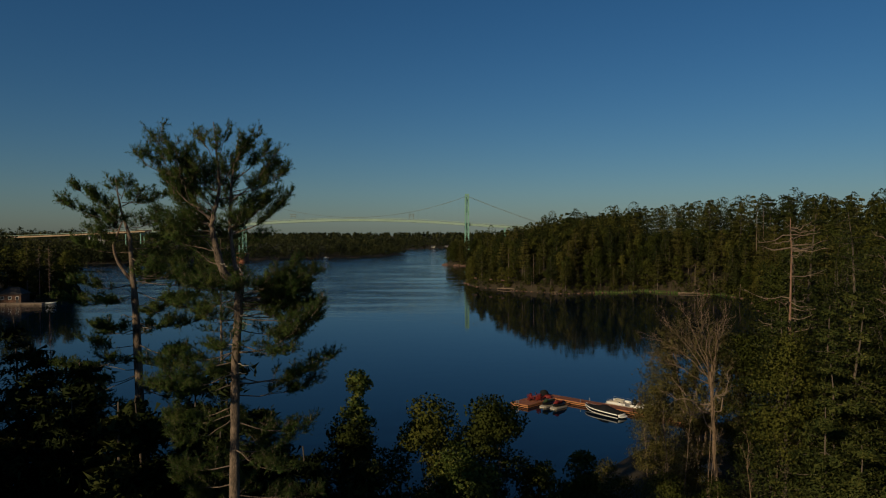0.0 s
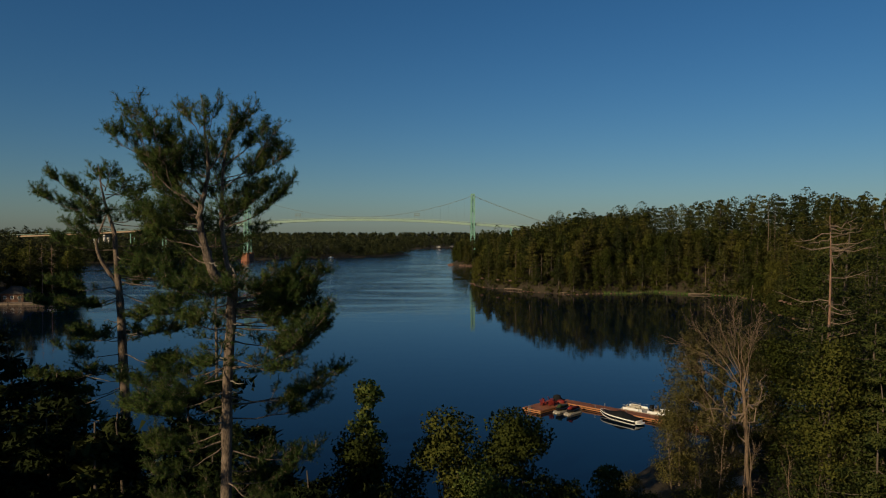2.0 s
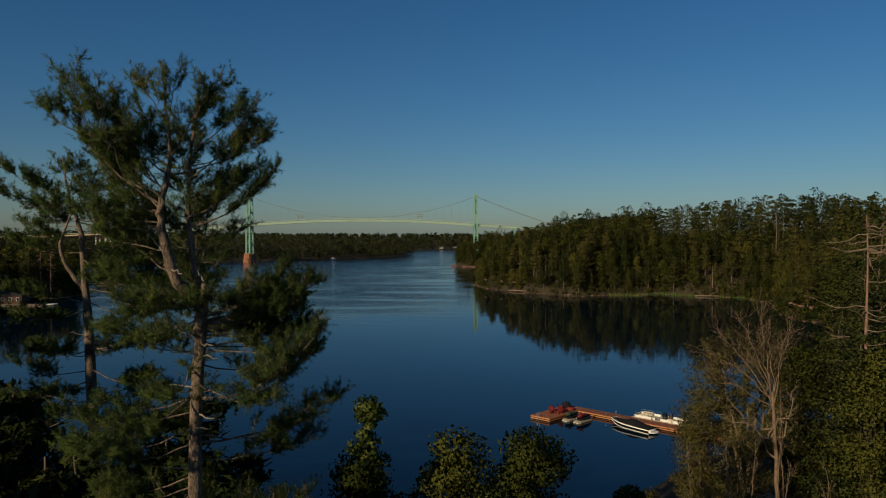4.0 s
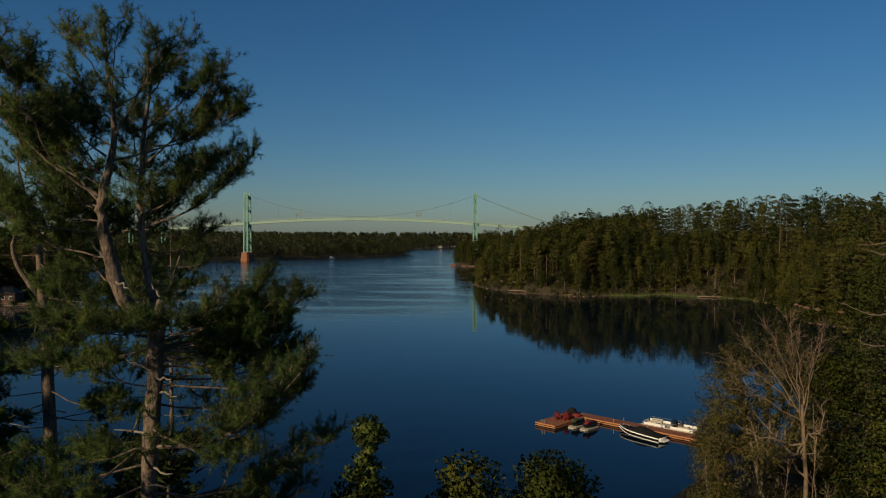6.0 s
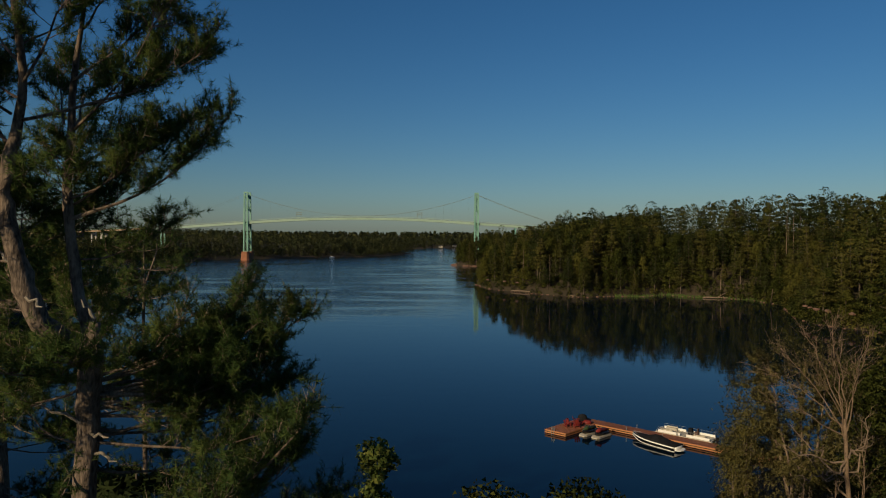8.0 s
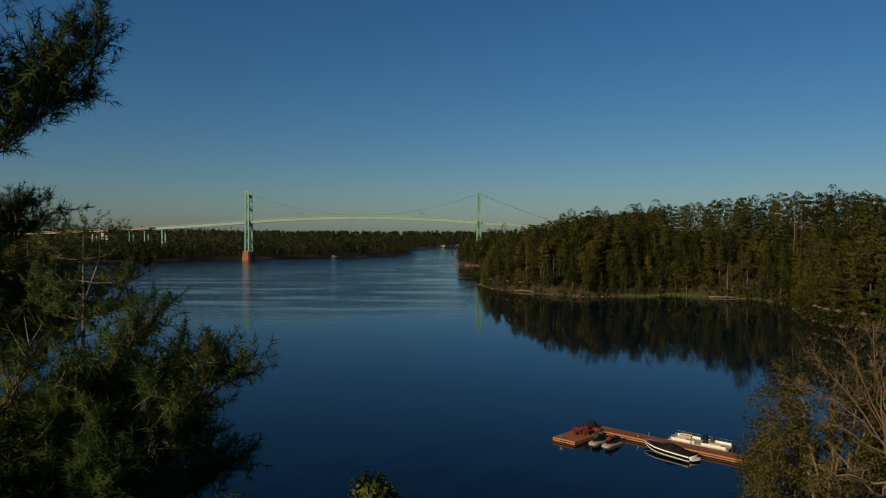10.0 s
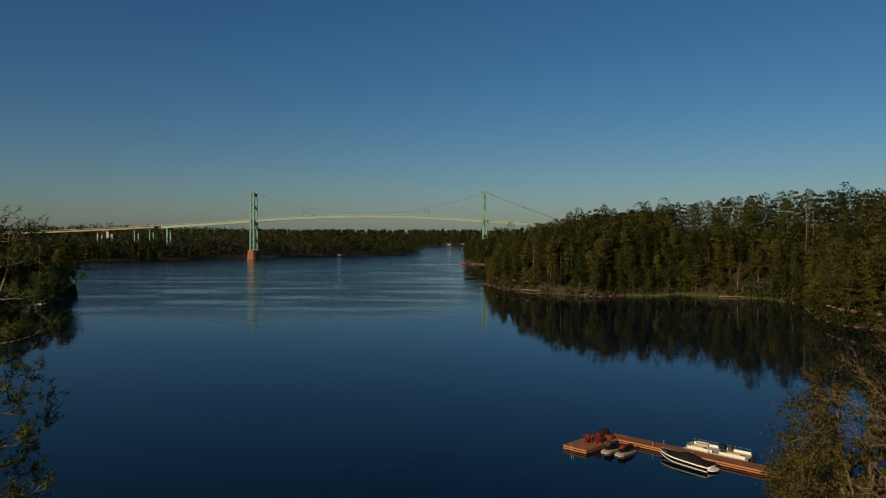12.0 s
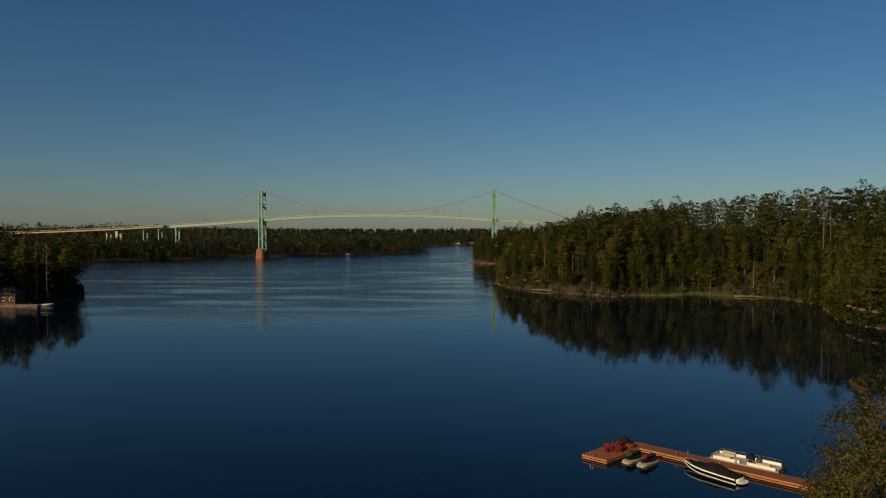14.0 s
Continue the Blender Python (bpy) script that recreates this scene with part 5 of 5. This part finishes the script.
shrubs = sites(NEAR_LAND, 5, 172, 205, 420, 1.9, -1.0, 14, 950)
far_stuff("shore_shrubs", shrubs, rng.uniform(1.4, 4.6, len(shrubs)), 85, 0.46, "green undergrowth along the hill's waterline", 0.0, 1.0, M_hillwood)
cove = sites(NEAR_LAND, 106, 150, 205, 335, 1.5, -1.8, 9, 480)
far_stuff("shore_shrubs", cove, rng.uniform(1.5, 6.0, len(cove)), 110, 0.5, "green brush crowding the bay's rocky bank", 0.0, 1.0, M_hillwood)
wshrubs = [p for p in sites(WEST_POINT, -250, -155, 235, 380, 2.2, 0.0, 8, 160) if math.hypot(p[0] + 183, p[1] - 288) > 8]
far_stuff("shore_shrubs", wshrubs, rng.uniform(1.8, 4.5, len(wshrubs)), 120, 0.5, "dark undergrowth along the west point", 0.0)
# pale dead trunks among the hill trees
for x, y, top in ((151, 336, 45), (156, 340, 42), (122, 338, 15), (33, 366, 22), (45, 355, 19)):
    z = z_at(x, y)
    bare_tree("dead_tree", (x, y, z), max(8, top - z), 5, 2.2, "bleached bare trunk standing among the hill trees", int(x), group="dead trunks on the hill", low=0.6, r0=0.22)


# ---------------------------------------------------------------- floating dock
U, V = np.array((0.72, 0.694)), np.array((0.77, -0.638))       # along the platform, along the walkway
D0 = np.array((12.4, 117.9))
DECK_Z = 0.55


def at_dock(u, v):
    return D0 + U * u + V * v


def planked(u0, u1, v0, v1, across):
    """Deck boards with open joints, laid across the given way."""
    g = Geo()
    lo, hi = (v0, v1) if across == "v" else (u0, u1)
    n = int((hi - lo) / 0.145)
    for i in range(n):
        a = lo + (hi - lo) * i / n
        b = a + (hi - lo) / n - 0.012
        z = DECK_Z + 0.004 * math.sin(i * 7.3)
        q = [(u0, a), (u1, a), (u1, b), (u0, b)] if across == "v" else [(a, v0), (b, v0), (b, v1), (a, v1)]
        top = [(*at_dock(*k), z) for k in q]
        bot = [(*at_dock(*k), z - 0.04) for k in q]
        g.add(np.array(bot + top) - np.array((*D0, 0)), [(3, 2, 1, 0), (4, 5, 6, 7), (0, 1, 5, 4), (1, 2, 6, 5), (2, 3, 7, 6), (3, 0, 4, 7)])
    return g


def dock_bar(u0, v0, u1, v1, w, z, h):
    o = np.array((*D0, 0))
    return Geo().beam(np.array((*at_dock(u0, v0), z)) - o, np.array((*at_dock(u1, v1), z)) - o, w, h)


dock = thing("floating_dock", (*D0, 0), "L-shaped red-brown wooden floating dock with cedar sides", "dock")
PL, PW, WL = 9.6, 3.5, 34.0
part("decking", planked(0, PL, 0, PW, "u"), M_deck, dock, "red-brown stained boards")
part("decking", planked(PL - 2.2, PL, PW + 0.01, WL, "v"), M_deck, dock, "red-brown stained boards")
for a in ((0, 0, 0, PW), (PL, 0, PL, WL), (0, 0, PL, 0), (0, PW, PL - 2.2, PW), (PL - 2.2, PW, PL - 2.2, WL)):
    part("fascia_board", dock_bar(*a, 0.06, DECK_Z - 0.10, 0.20), M_fascia, dock, "orange cedar fascia")
    part("rub_rail", dock_bar(*a, 0.05, DECK_Z - 0.40, 0.16), M_fascia, dock, "orange cedar rail")
for a in ((0.4, 0.5, PL - 0.4, 0.5), (0.4, PW - 0.5, PL - 0.4, PW - 0.5), (PL - 1.1, PW, PL - 1.1, WL - 2)):
    part("float", dock_bar(*a, 0.7, 0.1, 0.5), M_darkgreen, dock, "dark plastic float")
for u, v in ((0.1, 1.2), (0.1, 1.55), (PL - 0.1, 9), (PL - 0.1, 15), (PL - 2.1, 8.5), (PL - 2.1, 14), (PL - 0.1, 20)):
    p = at_dock(u, v) - D0
    part("mooring_post", Geo().tube([(p[0], p[1], 0.3), (p[0], p[1], DECK_Z + 0.55)], 0.05, 8), M_steel, dock, "thin grey metal post")
p0, p1 = at_dock(-0.06, 1.2) - D0, at_dock(-0.06, 1.55) - D0
part("swim_ladder", Geo().tube([(*p0, -0.5), (*p0, 1.1), (*(at_dock(0.5, 1.2) - D0), 0.6)], 0.025, 6).tube([(*p1, -0.5), (*p1, 1.1), (*(at_dock(0.5, 1.55) - D0), 0.6)], 0.025, 6).beam((*p0, 0.1), (*p1, 0.1), 0.05, 0.04).beam((*p0, -0.2), (*p1, -0.2), 0.05, 0.04),
     M_steel, dock, "metal swim ladder")


def deck_chair(u, v, rz, label):
    """Slatted reclined chair with wide arms."""
    x, y = at_dock(u, v)
    c = thing("deck_chair", (x, y, DECK_Z + 0.005), label, "chair", "chairs on the dock", rz=rz)
    for s in (-0.27, 0, 0.27):
        part("seat_slat", Geo().beam((s * 0.9, -0.35, 0.38), (s * 0.9, 0.25, 0.25), 0.2, 0.03), M_red, c)
        part("back_slat", Geo().beam((s * 0.8, 0.22, 0.22), (s * 1.15, 0.62, 0.98 - abs(s) * 0.3), 0.21, 0.03), M_red, c)
    for s in (-0.36, 0.36):
        part("arm", Geo().box((s, -0.05, 0.56), (0.15, 0.8, 0.03)), M_red, c)
        part("front_leg", Geo().box((s, -0.36, 0.28), (0.09, 0.05, 0.56)), M_red, c)
        part("rear_leg", Geo().beam((s, -0.36, 0.36), (s, 0.6, 0.04), 0.05, 0.12), M_red, c)
    return c


for u, v, rz in ((3.2, 1.6, 0.3), (4.3, 1.3, 0.9), (5.2, 2.2, 2.2), (4.0, 2.6, 3.2), (6.0, 1.2, 1.4)):
    deck_chair(u, v, rz, "red painted slatted deck chair on the dock")


def covered_heap(name, u, v, size, mat, label, seed):
    """Something bulky under a slack cover."""
    r = np.random.default_rng(seed)
    rings = []
    for k, (s, z) in enumerate(((1.0, 0.0), (1.02, 0.25), (0.95, 0.6), (0.7, 0.85), (0.3, 0.98), (0.05, 1.0))):
        rings.append([(math.cos(a) * size[0] * s * r.uniform(0.9, 1.1), math.sin(a) * size[1] * s * r.uniform(0.9, 1.1), size[2] * z) for a in np.linspace(0, 6.283, 12, endpoint=False)])
    x, y = at_dock(u, v)
    t = thing(name, (x, y, DECK_Z + 0.005), label, "covered grill" if "grill" in name else "cushions")
    part("cover", Geo().loft(rings), mat, t, smooth=True)
    return t


covered_heap("covered_grill", 7.4, 1.3, (0.8, 0.5, 1.15), M_black, "grill under a slack black cover on the dock", 1)
covered_heap("cushion_pile", 6.8, 2.5, (0.7, 0.5, 0.55), M_red, "pile of dark red cushions on the dock", 2)


def hull_rings(L, B, H, n=11, bow=0.5, keel=0.35):
    """Sections of a planing hull, stern at 0, bow at L; keel points under the sheer."""
    out = []
    for i in range(n):
        t = i / (n - 1)
        w = B / 2 * (1 - max(0, (t - bow) / (1 - bow)) ** 2.2) * (0.92 + 0.08 * min(1, t * 4)) + 0.01
        sh = H * (1 + 0.28 * t * t)
        kz = -keel * (1 - max(0, (t - 0.6) / 0.4) ** 2) + 0.55 * H * max(0, (t - 0.7) / 0.3) ** 2
        x = L * t - (0.0 if t < 1 else 0)
        chine = kz + 0.35 * (sh - kz)
        out.append([(x, -w, sh), (x, -w * 0.96, sh * 0.6 + chine * 0.4), (x, -w * 0.8, chine), (x, 0, kz), (x, w * 0.8, chine), (x, w * 0.96, sh * 0.6 + chine * 0.4), (x, w, sh), (x, w * 0.85, sh + 0.05), (x, 0, sh + 0.10), (x, -w * 0.85, sh + 0.05)])
    return out


def runabout(stern, bow, label):
    """Covered bowrider: black topsides, white boot and gunwale, black tarpaulin peaked on its poles."""
    L = float(np.linalg.norm(bow - stern))
    rz = math.atan2(bow[1] - stern[1], bow[0] - stern[0])
    b = thing("motorboat", (*stern, 0), label, "boat", rz=rz)
    rings = hull_rings(L, 2.5, 0.66)
    part("hull", Geo().loft(rings), M_blackhull, b, "glossy black hull", smooth=True)
    for s in (-1, 1):
        outer = [[(r[0][0], s * (abs(r[0][1]) + 0.015), r[0][2] + 0.03), (r[0][0], s * (abs(r[0][1]) * 0.75 + abs(r[1][1]) * 0.25 + 0.018), r[0][2] * 0.68 + r[1][2] * 0.32 - 0.05)] for r in rings]
        part("gunwale_band", Geo().loft([[o, q, (q[0], q[1] - s * 0.03, q[2]), (o[0], o[1] - s * 0.03, o[2])] for o, q in outer]), M_white, b, "white band along the gunwale")
        part("boot_stripe", Geo().tube([(r[2][0], s * (abs(r[2][1]) + 0.03), r[2][2] + 0.04) for r in rings], 0.05, 6), M_white, b, "white stripe above the waterline")
    part("transom", Geo().loft([[(-0.02, -1.0 * k, z), (-0.14, -0.5 * k, z), (-0.18, 0, z), (-0.14, 0.5 * k, z), (-0.02, 1.0 * k, z), (0.05, 0, z)] for k, z in ((0.85, 0.2), (1.0, 0.42), (1.02, 0.62))]), M_white, b, smooth=True)
    cov = []
    for i in range(0, 10):
        t = i / 10
        r = rings[i]
        w, z = abs(r[0][1]) * 0.99, r[0][2] + 0.03
        peak = 0.14 + 0.62 * math.exp(-((t - 0.45) / 0.16) ** 2) + 0.16 * math.exp(-((t - 0.2) / 0.14) ** 2)
        cov.append([(r[0][0], -w, z), (r[0][0], -w * 0.75, z + peak * 0.35), (r[0][0], -w * 0.35, z + peak * 0.85), (r[0][0], 0, z + peak), (r[0][0], w * 0.35, z + peak * 0.85), (r[0][0], w * 0.75, z + peak * 0.35), (r[0][0], w, z), (r[0][0], 0, z - 0.02)])
    part("cover", Geo().loft(cov), M_black, b, "taut black canvas cover", smooth=True)
    part("swim_platform", Geo().loft([[(0.0, -0.95, z), (-0.4, -0.9, z), (-0.72, -0.55, z), (-0.82, 0, z), (-0.72, 0.55, z), (-0.4, 0.9, z), (0.0, 0.95, z)] for z in (0.2, 0.27)]), M_white, b)
    part("bow_rail", Geo().tube([(L * 0.8, -0.6, 0.85), (L * 0.9, -0.4, 1.02), (L * 0.985, 0, 1.06), (L * 0.9, 0.4, 1.02), (L * 0.8, 0.6, 0.85)], 0.02, 6), M_steel, b)
    return b


runabout(np.array((29.5, 109.9)), np.array((24.8, 115.7)), "white and black motorboat under a black canvas cover at the dock")


def pontoon_boat(stern, bow, label):
    L = float(np.linalg.norm(bow - stern))
    rz = math.atan2(bow[1] - stern[1], bow[0] - stern[0])
    b = thing("pontoon_boat", (*stern, 0), label, "boat", rz=rz)
    for y in (-0.85, 0.85):
        part("pontoon", Geo().tube([(0, y, 0.1), (L * 0.85, y, 0.1), (L * 0.95, y, 0.2), (L, y, 0.42)], [0.32, 0.32, 0.22, 0.04], 12), M_steel, b, smooth=True)
    part("deck", Geo().box((L * 0.48, 0, 0.5), (L * 0.94, 2.5, 0.1)), M_cream, b)
    for y in (-1.2, 1.2):
        for x0, x1 in ((0.3, L * 0.42), (L * 0.52, L * 0.9)):
            part("fence_panel", Geo().box(((x0 + x1) / 2, y, 0.76), (x1 - x0, 0.04, 0.36)), M_white, b, "white side panel")
            rail = Geo().tube([(x0, y, 0.55), (x0, y, 1.3), (x1, y, 1.3), (x1, y, 0.55)], 0.026, 6)
            for k in range(1, 5):
                xx = x0 + (x1 - x0) * k / 5
                rail.tube([(xx, y, 0.6), (xx, y, 1.3)], 0.016, 5)
            part("rail", rail, M_steel, b)
    part("bow_panel", Geo().box((L * 0.92, 0, 0.74), (0.04, 2.3, 0.34)), M_white, b)
    for x, y in ((L * 0.75, -0.85), (L * 0.75, 0.85), (L * 0.2, 0.85)):
        part("bench", Geo().box((x, y, 0.78), (1.6, 0.55, 0.36)).box((x, y + (0.22 if y > 0 else -0.22), 0.98), (1.6, 0.12, 0.26)), M_cream, b, "beige vinyl bench")
    part("console", Geo().box((L * 0.42, -0.6, 1.0), (0.6, 0.7, 0.9), taper=0.8), M_black, b, "dark helm console")
    part("captain_chair", Geo().box((L * 0.32, -0.6, 0.85), (0.5, 0.5, 0.4)).box((L * 0.32 - 0.22, -0.6, 1.25), (0.12, 0.5, 0.6)), M_brownwall, b, "brown helm seat")
    part("outboard", Geo().box((-0.35, 0, 0.75), (0.5, 0.4, 0.6), taper=0.75).box((-0.35, 0, 0.2), (0.2, 0.15, 0.9)), M_blackhull, b, "black outboard motor")
    return b


pontoon_boat(np.array((35.6, 113.2)), np.array((28.9, 118.6)), "white pontoon boat with silver rails beside the dock walkway")


def jet_ski(u, v, rz, mat, label):
    x, y = at_dock(u, v)
    j = thing("jet_ski", (x, y, 0), label, "watercraft", "watercraft at the dock", rz=rz)
    part("lift_float", Geo().loft([[(xx, -w, 0.02), (xx, w, 0.02), (xx, w, zt), (xx, w * 0.4, zt - 0.06), (xx, -w * 0.4, zt - 0.06), (xx, -w, zt)] for xx, w, zt in ((-1.8, 0.5, 0.2), (-1.5, 0.62, 0.3), (1.4, 0.62, 0.3), (1.9, 0.45, 0.2))]), M_cream, j, "cream plastic drive-on float")
    part("hull", Geo().loft([[(xx, -w, z0 + 0.3), (xx, 0, z0), (xx, w, z0 + 0.3), (xx, w * 0.8, z0 + 0.5), (xx, -w * 0.8, z0 + 0.5)] for xx, w, z0 in ((-1.55, 0.52, 0.24), (-0.8, 0.6, 0.22), (0.4, 0.57, 0.22), (1.2, 0.37, 0.32), (1.65, 0.05, 0.5))]), M_blackhull, j, "dark hull", smooth=True)
    part("body", Geo().loft([[(xx, -w, z0), (xx, -w * 0.6, z1), (xx, w * 0.6, z1), (xx, w, z0)] for xx, w, z0, z1 in ((-1.4, 0.3, 0.8, 1.0), (-0.5, 0.3, 0.8, 1.12), (0.1, 0.33, 0.82, 1.1), (0.5, 0.36, 0.84, 1.38), (0.9, 0.34, 0.84, 1.2), (1.55, 0.08, 0.85, 0.95))]), mat, j, "fitted cover over seat and cowl", smooth=True)
    part("handlebar", Geo().tube([(0.42, -0.42, 1.42), (0.5, 0, 1.38), (0.42, 0.42, 1.42)], 0.03, 6), M_blackhull, j)
    return j


uang = math.atan2(U[1], U[0])
jet_ski(3.7, 4.9, uang + math.pi, M_darkgreen, "black and green jet ski on a cream float")
jet_ski(3.9, 6.8, uang + math.pi, M_red, "dark jet ski under a red cover on a cream float")

# ---------------------------------------------------------------- shore rocks, reeds and driftwood
def rock_geo(r, n, size_of, places):
    """Angular boulders in one mesh."""
    base = []
    for z, k, rad in ((-0.5, 5, 0.9), (0.1, 6, 1.0), (0.55, 5, 0.65)):
        base.append([(math.cos(a) * rad, math.sin(a) * rad, z) for a in np.linspace(0, 6.283, 6, endpoint=False)])
    g = Geo()
    for (x, y) in places:
        s, z0 = size_of(), 0.15 + max(0.0, z_at(x, y)) * 0.5
        a = r.uniform(0, 6.28)
        cs, sn = math.cos(a), math.sin(a)
        rings = []
        for ring in base:
            q = np.array(ring) * r.uniform(0.7, 1.25, (6, 3)) * (s * 1.5, s, s * 0.75)
            rings.append(np.c_[q[:, 0] * cs - q[:, 1] * sn + x, q[:, 0] * sn + q[:, 1] * cs + y, q[:, 2] + z0])
        g.loft(rings)
    return g


r2 = np.random.default_rng(77)
edge = sites(NEAR_LAND, 0, 140, 205, 410, 1.1, -2.6, 0.3, 330)
tagged(part("shore_rocks", rock_geo(r2, len(edge), lambda: r2.uniform(0.2, 0.55), edge), M_rock), "reddish granite rocks along the waterline", "rocks", kind="stuff")
edge2 = sites(NEAR_LAND, -6, 40, 560, 660, 2.0, -1.2, 2.0, 90)
tagged(part("shore_rocks", rock_geo(r2, len(edge2), lambda: r2.uniform(0.6, 1.6), edge2), M_rock), "reddish rocks along the headland", "rocks", kind="stuff")
for x, y, s in ((119.5, 248, 0.9), (120.4, 243, 1.1), (121, 258, 0.8), (124, 235.5, 1.0), (119.8, 253, 0.7), (16, 384, 0.8), (24, 371, 0.9), (30, 364, 0.8)):
    b = thing("boulder", (x, y, 0), "weathered pinkish granite boulder at the waterline", "rock", "boulders on the shore")
    part("stone", rock_geo(r2, 1, lambda: s, [(0, 0)]), M_rock, b)
    b.location.z = 0.0
reeds = sites(NEAR_LAND, 74, 136, 318, 362, 0.7, -2.5, 3.0, 900)
rg = Geo()
for x, y in reeds:
    h = r2.uniform(0.6, 1.5)
    for _ in range(4):
        dx, dy = r2.normal(size=2) * 0.25
        rg.tris([(x + dx - 0.12, y + dy, 0), (x + dx + 0.12, y + dy, 0), (x + dx + r2.normal() * 0.2, y + dy, h)])
tagged(part("reeds", rg, M_reed), "bright green reeds and grass at the bay's edge", "reeds", kind="stuff")


def log_thing(a, b, r, label):
    a, b = np.array(a, float), np.array(b, float)
    t = thing("driftwood_log", a, label, "log", "driftwood on the shore")
    part("trunk", Geo().tube(curve_pts((0, 0, 0), b - a, -0.15, 6, 0.06, r2), np.linspace(r, r * 0.5, 6), 8), M_deadwood, t, smooth=True)
    for k in range(3):
        q = (b - a) * r2.uniform(0.3, 0.9)
        part("branch_stub", Geo().tube([q, q + r2.normal(size=3) * 0.7 + (0, 0, 0.5)], [0.1, 0.03], 5), M_deadwood, t)
    return t


log_thing((113, 336, 0.3), (124, 333.5, 0.5), 0.4, "pale fallen trunk lying in the shallows")
log_thing((27, 364.5, 0.5), (36, 356, 0.7), 0.35, "bleached driftwood log on the shore")
log_thing((119, 334.5, 0.5), (126, 338, 3.0), 0.25, "pale leaning dead trunk at the bay's edge")
log_thing((128, 300, 1.0), (124, 290, 8.0), 0.25, "pale leaning dead trunk over the bay")
log_thing((52, 341.0, 0.4), (60, 337, 0.5), 0.3, "bleached driftwood log on the rocks")


# ---------------------------------------------------------------- boathouse, cottages and small boats
def house(name, at, w, d, h, roof_h, wall, roof, label, rz=0.0, hip=0.0, windows=3):
    t = thing(name, at, label, "house", rz=rz)
    o = 0.5
    part("wall", Geo().box((0, 0, h / 2), (w, d, h)), wall, t)
    e, rl = h - 0.05, w / 2 + o - hip
    part("roof", Geo().add([(-w / 2 - o, -d / 2 - o, e), (w / 2 + o, -d / 2 - o, e), (w / 2 + o, d / 2 + o, e), (-w / 2 - o, d / 2 + o, e), (-rl, 0, e + roof_h), (rl, 0, e + roof_h),
                            (-w / 2 - o, -d / 2 - o, e - 0.2), (w / 2 + o, -d / 2 - o, e - 0.2), (w / 2 + o, d / 2 + o, e - 0.2), (-w / 2 - o, d / 2 + o, e - 0.2)],
                           [(0, 1, 5, 4), (2, 3, 4, 5), (1, 2, 5), (3, 0, 4), (6, 7, 1, 0), (7, 8, 2, 1), (8, 9, 3, 2), (9, 6, 0, 3), (9, 8, 7, 6)]), roof, t)
    for k in range(windows):
        x = -w / 2 + w * (k + 0.5) / windows
        wi = part("window", Geo().box((x, -d / 2 - 0.03, h * 0.55), (1.3, 0.08, 1.3)), M_white, t, "white window frame")
        part("pane", Geo().box((x, -d / 2 - 0.08, h * 0.55), (1.05, 0.04, 1.05)), M_glass, wi)
    dw, dh = min(1.0, w * 0.5), min(2.1, h * 0.85)
    part("door", Geo().box((w * 0.34 if w > 3 else 0, -d / 2 - 0.04, dh / 2), (dw, 0.07, dh)), M_roof if w > 3 else M_cream, t)
    return t


house("boathouse", (-184, 290.5, 0.6), 9, 7, 3.9, 2.8, M_brownwall, M_roof, "brown wooden boathouse with a dark hipped roof on the water", 0.08, 3.0)
bd = thing("boathouse_dock", (-179.5, 285, 0), "pale weathered dock in front of the boathouse", "dock", rz=0.06)
part("deck", Geo().box((0, 0, 0.75), (22, 3.0, 0.25)), M_greywood, bd)
part("crib", Geo().box((0, 0.2, 0.25), (21.4, 2.4, 0.75)), M_greywood, bd)
for x in (-9, -4, 2, 8):
    part("post", Geo().tube([(x, -1.3, -1), (x, -1.3, 1.8)], 0.12, 8), M_barkfar, bd)
sb = thing("rowing_boat", (-170.5, 288.5, 0), "small white boat moored at the point", "boat", rz=0.4)
part("hull", Geo().loft(hull_rings(5.0, 1.8, 0.6, keel=0.2)), M_white, sb, smooth=True)
sb2 = thing("cabin_boat", (-150, 818, 0), "white cabin boat moored off the far island", "boat", rz=0.2)
part("hull", Geo().loft(hull_rings(6.5, 2.4, 0.9)), M_white, sb2, smooth=True)
part("cabin", Geo().box((2.8, 0, 1.5), (2.4, 1.7, 1.1), taper=0.85), M_white, sb2)
house("cottage", (-32, 1345, 1.5), 8, 6, 3.5, 2, M_cream, M_roof, "whitish house on the distant shore", 0.0, 0.0)
house("cottage", (-6, 1382, 2.0), 8, 6, 3.5, 2, M_cream, M_roof, "pale house on the distant shore", 0.2, 0.0)
house("shed", (29.6, 73.8, z_at(29.6, 73.8) - 0.1), 1.3, 1.1, 1.7, 0.5, M_white, M_cream, "small whitish shed half hidden behind the birch", 0.4, 0.0, windows=0)
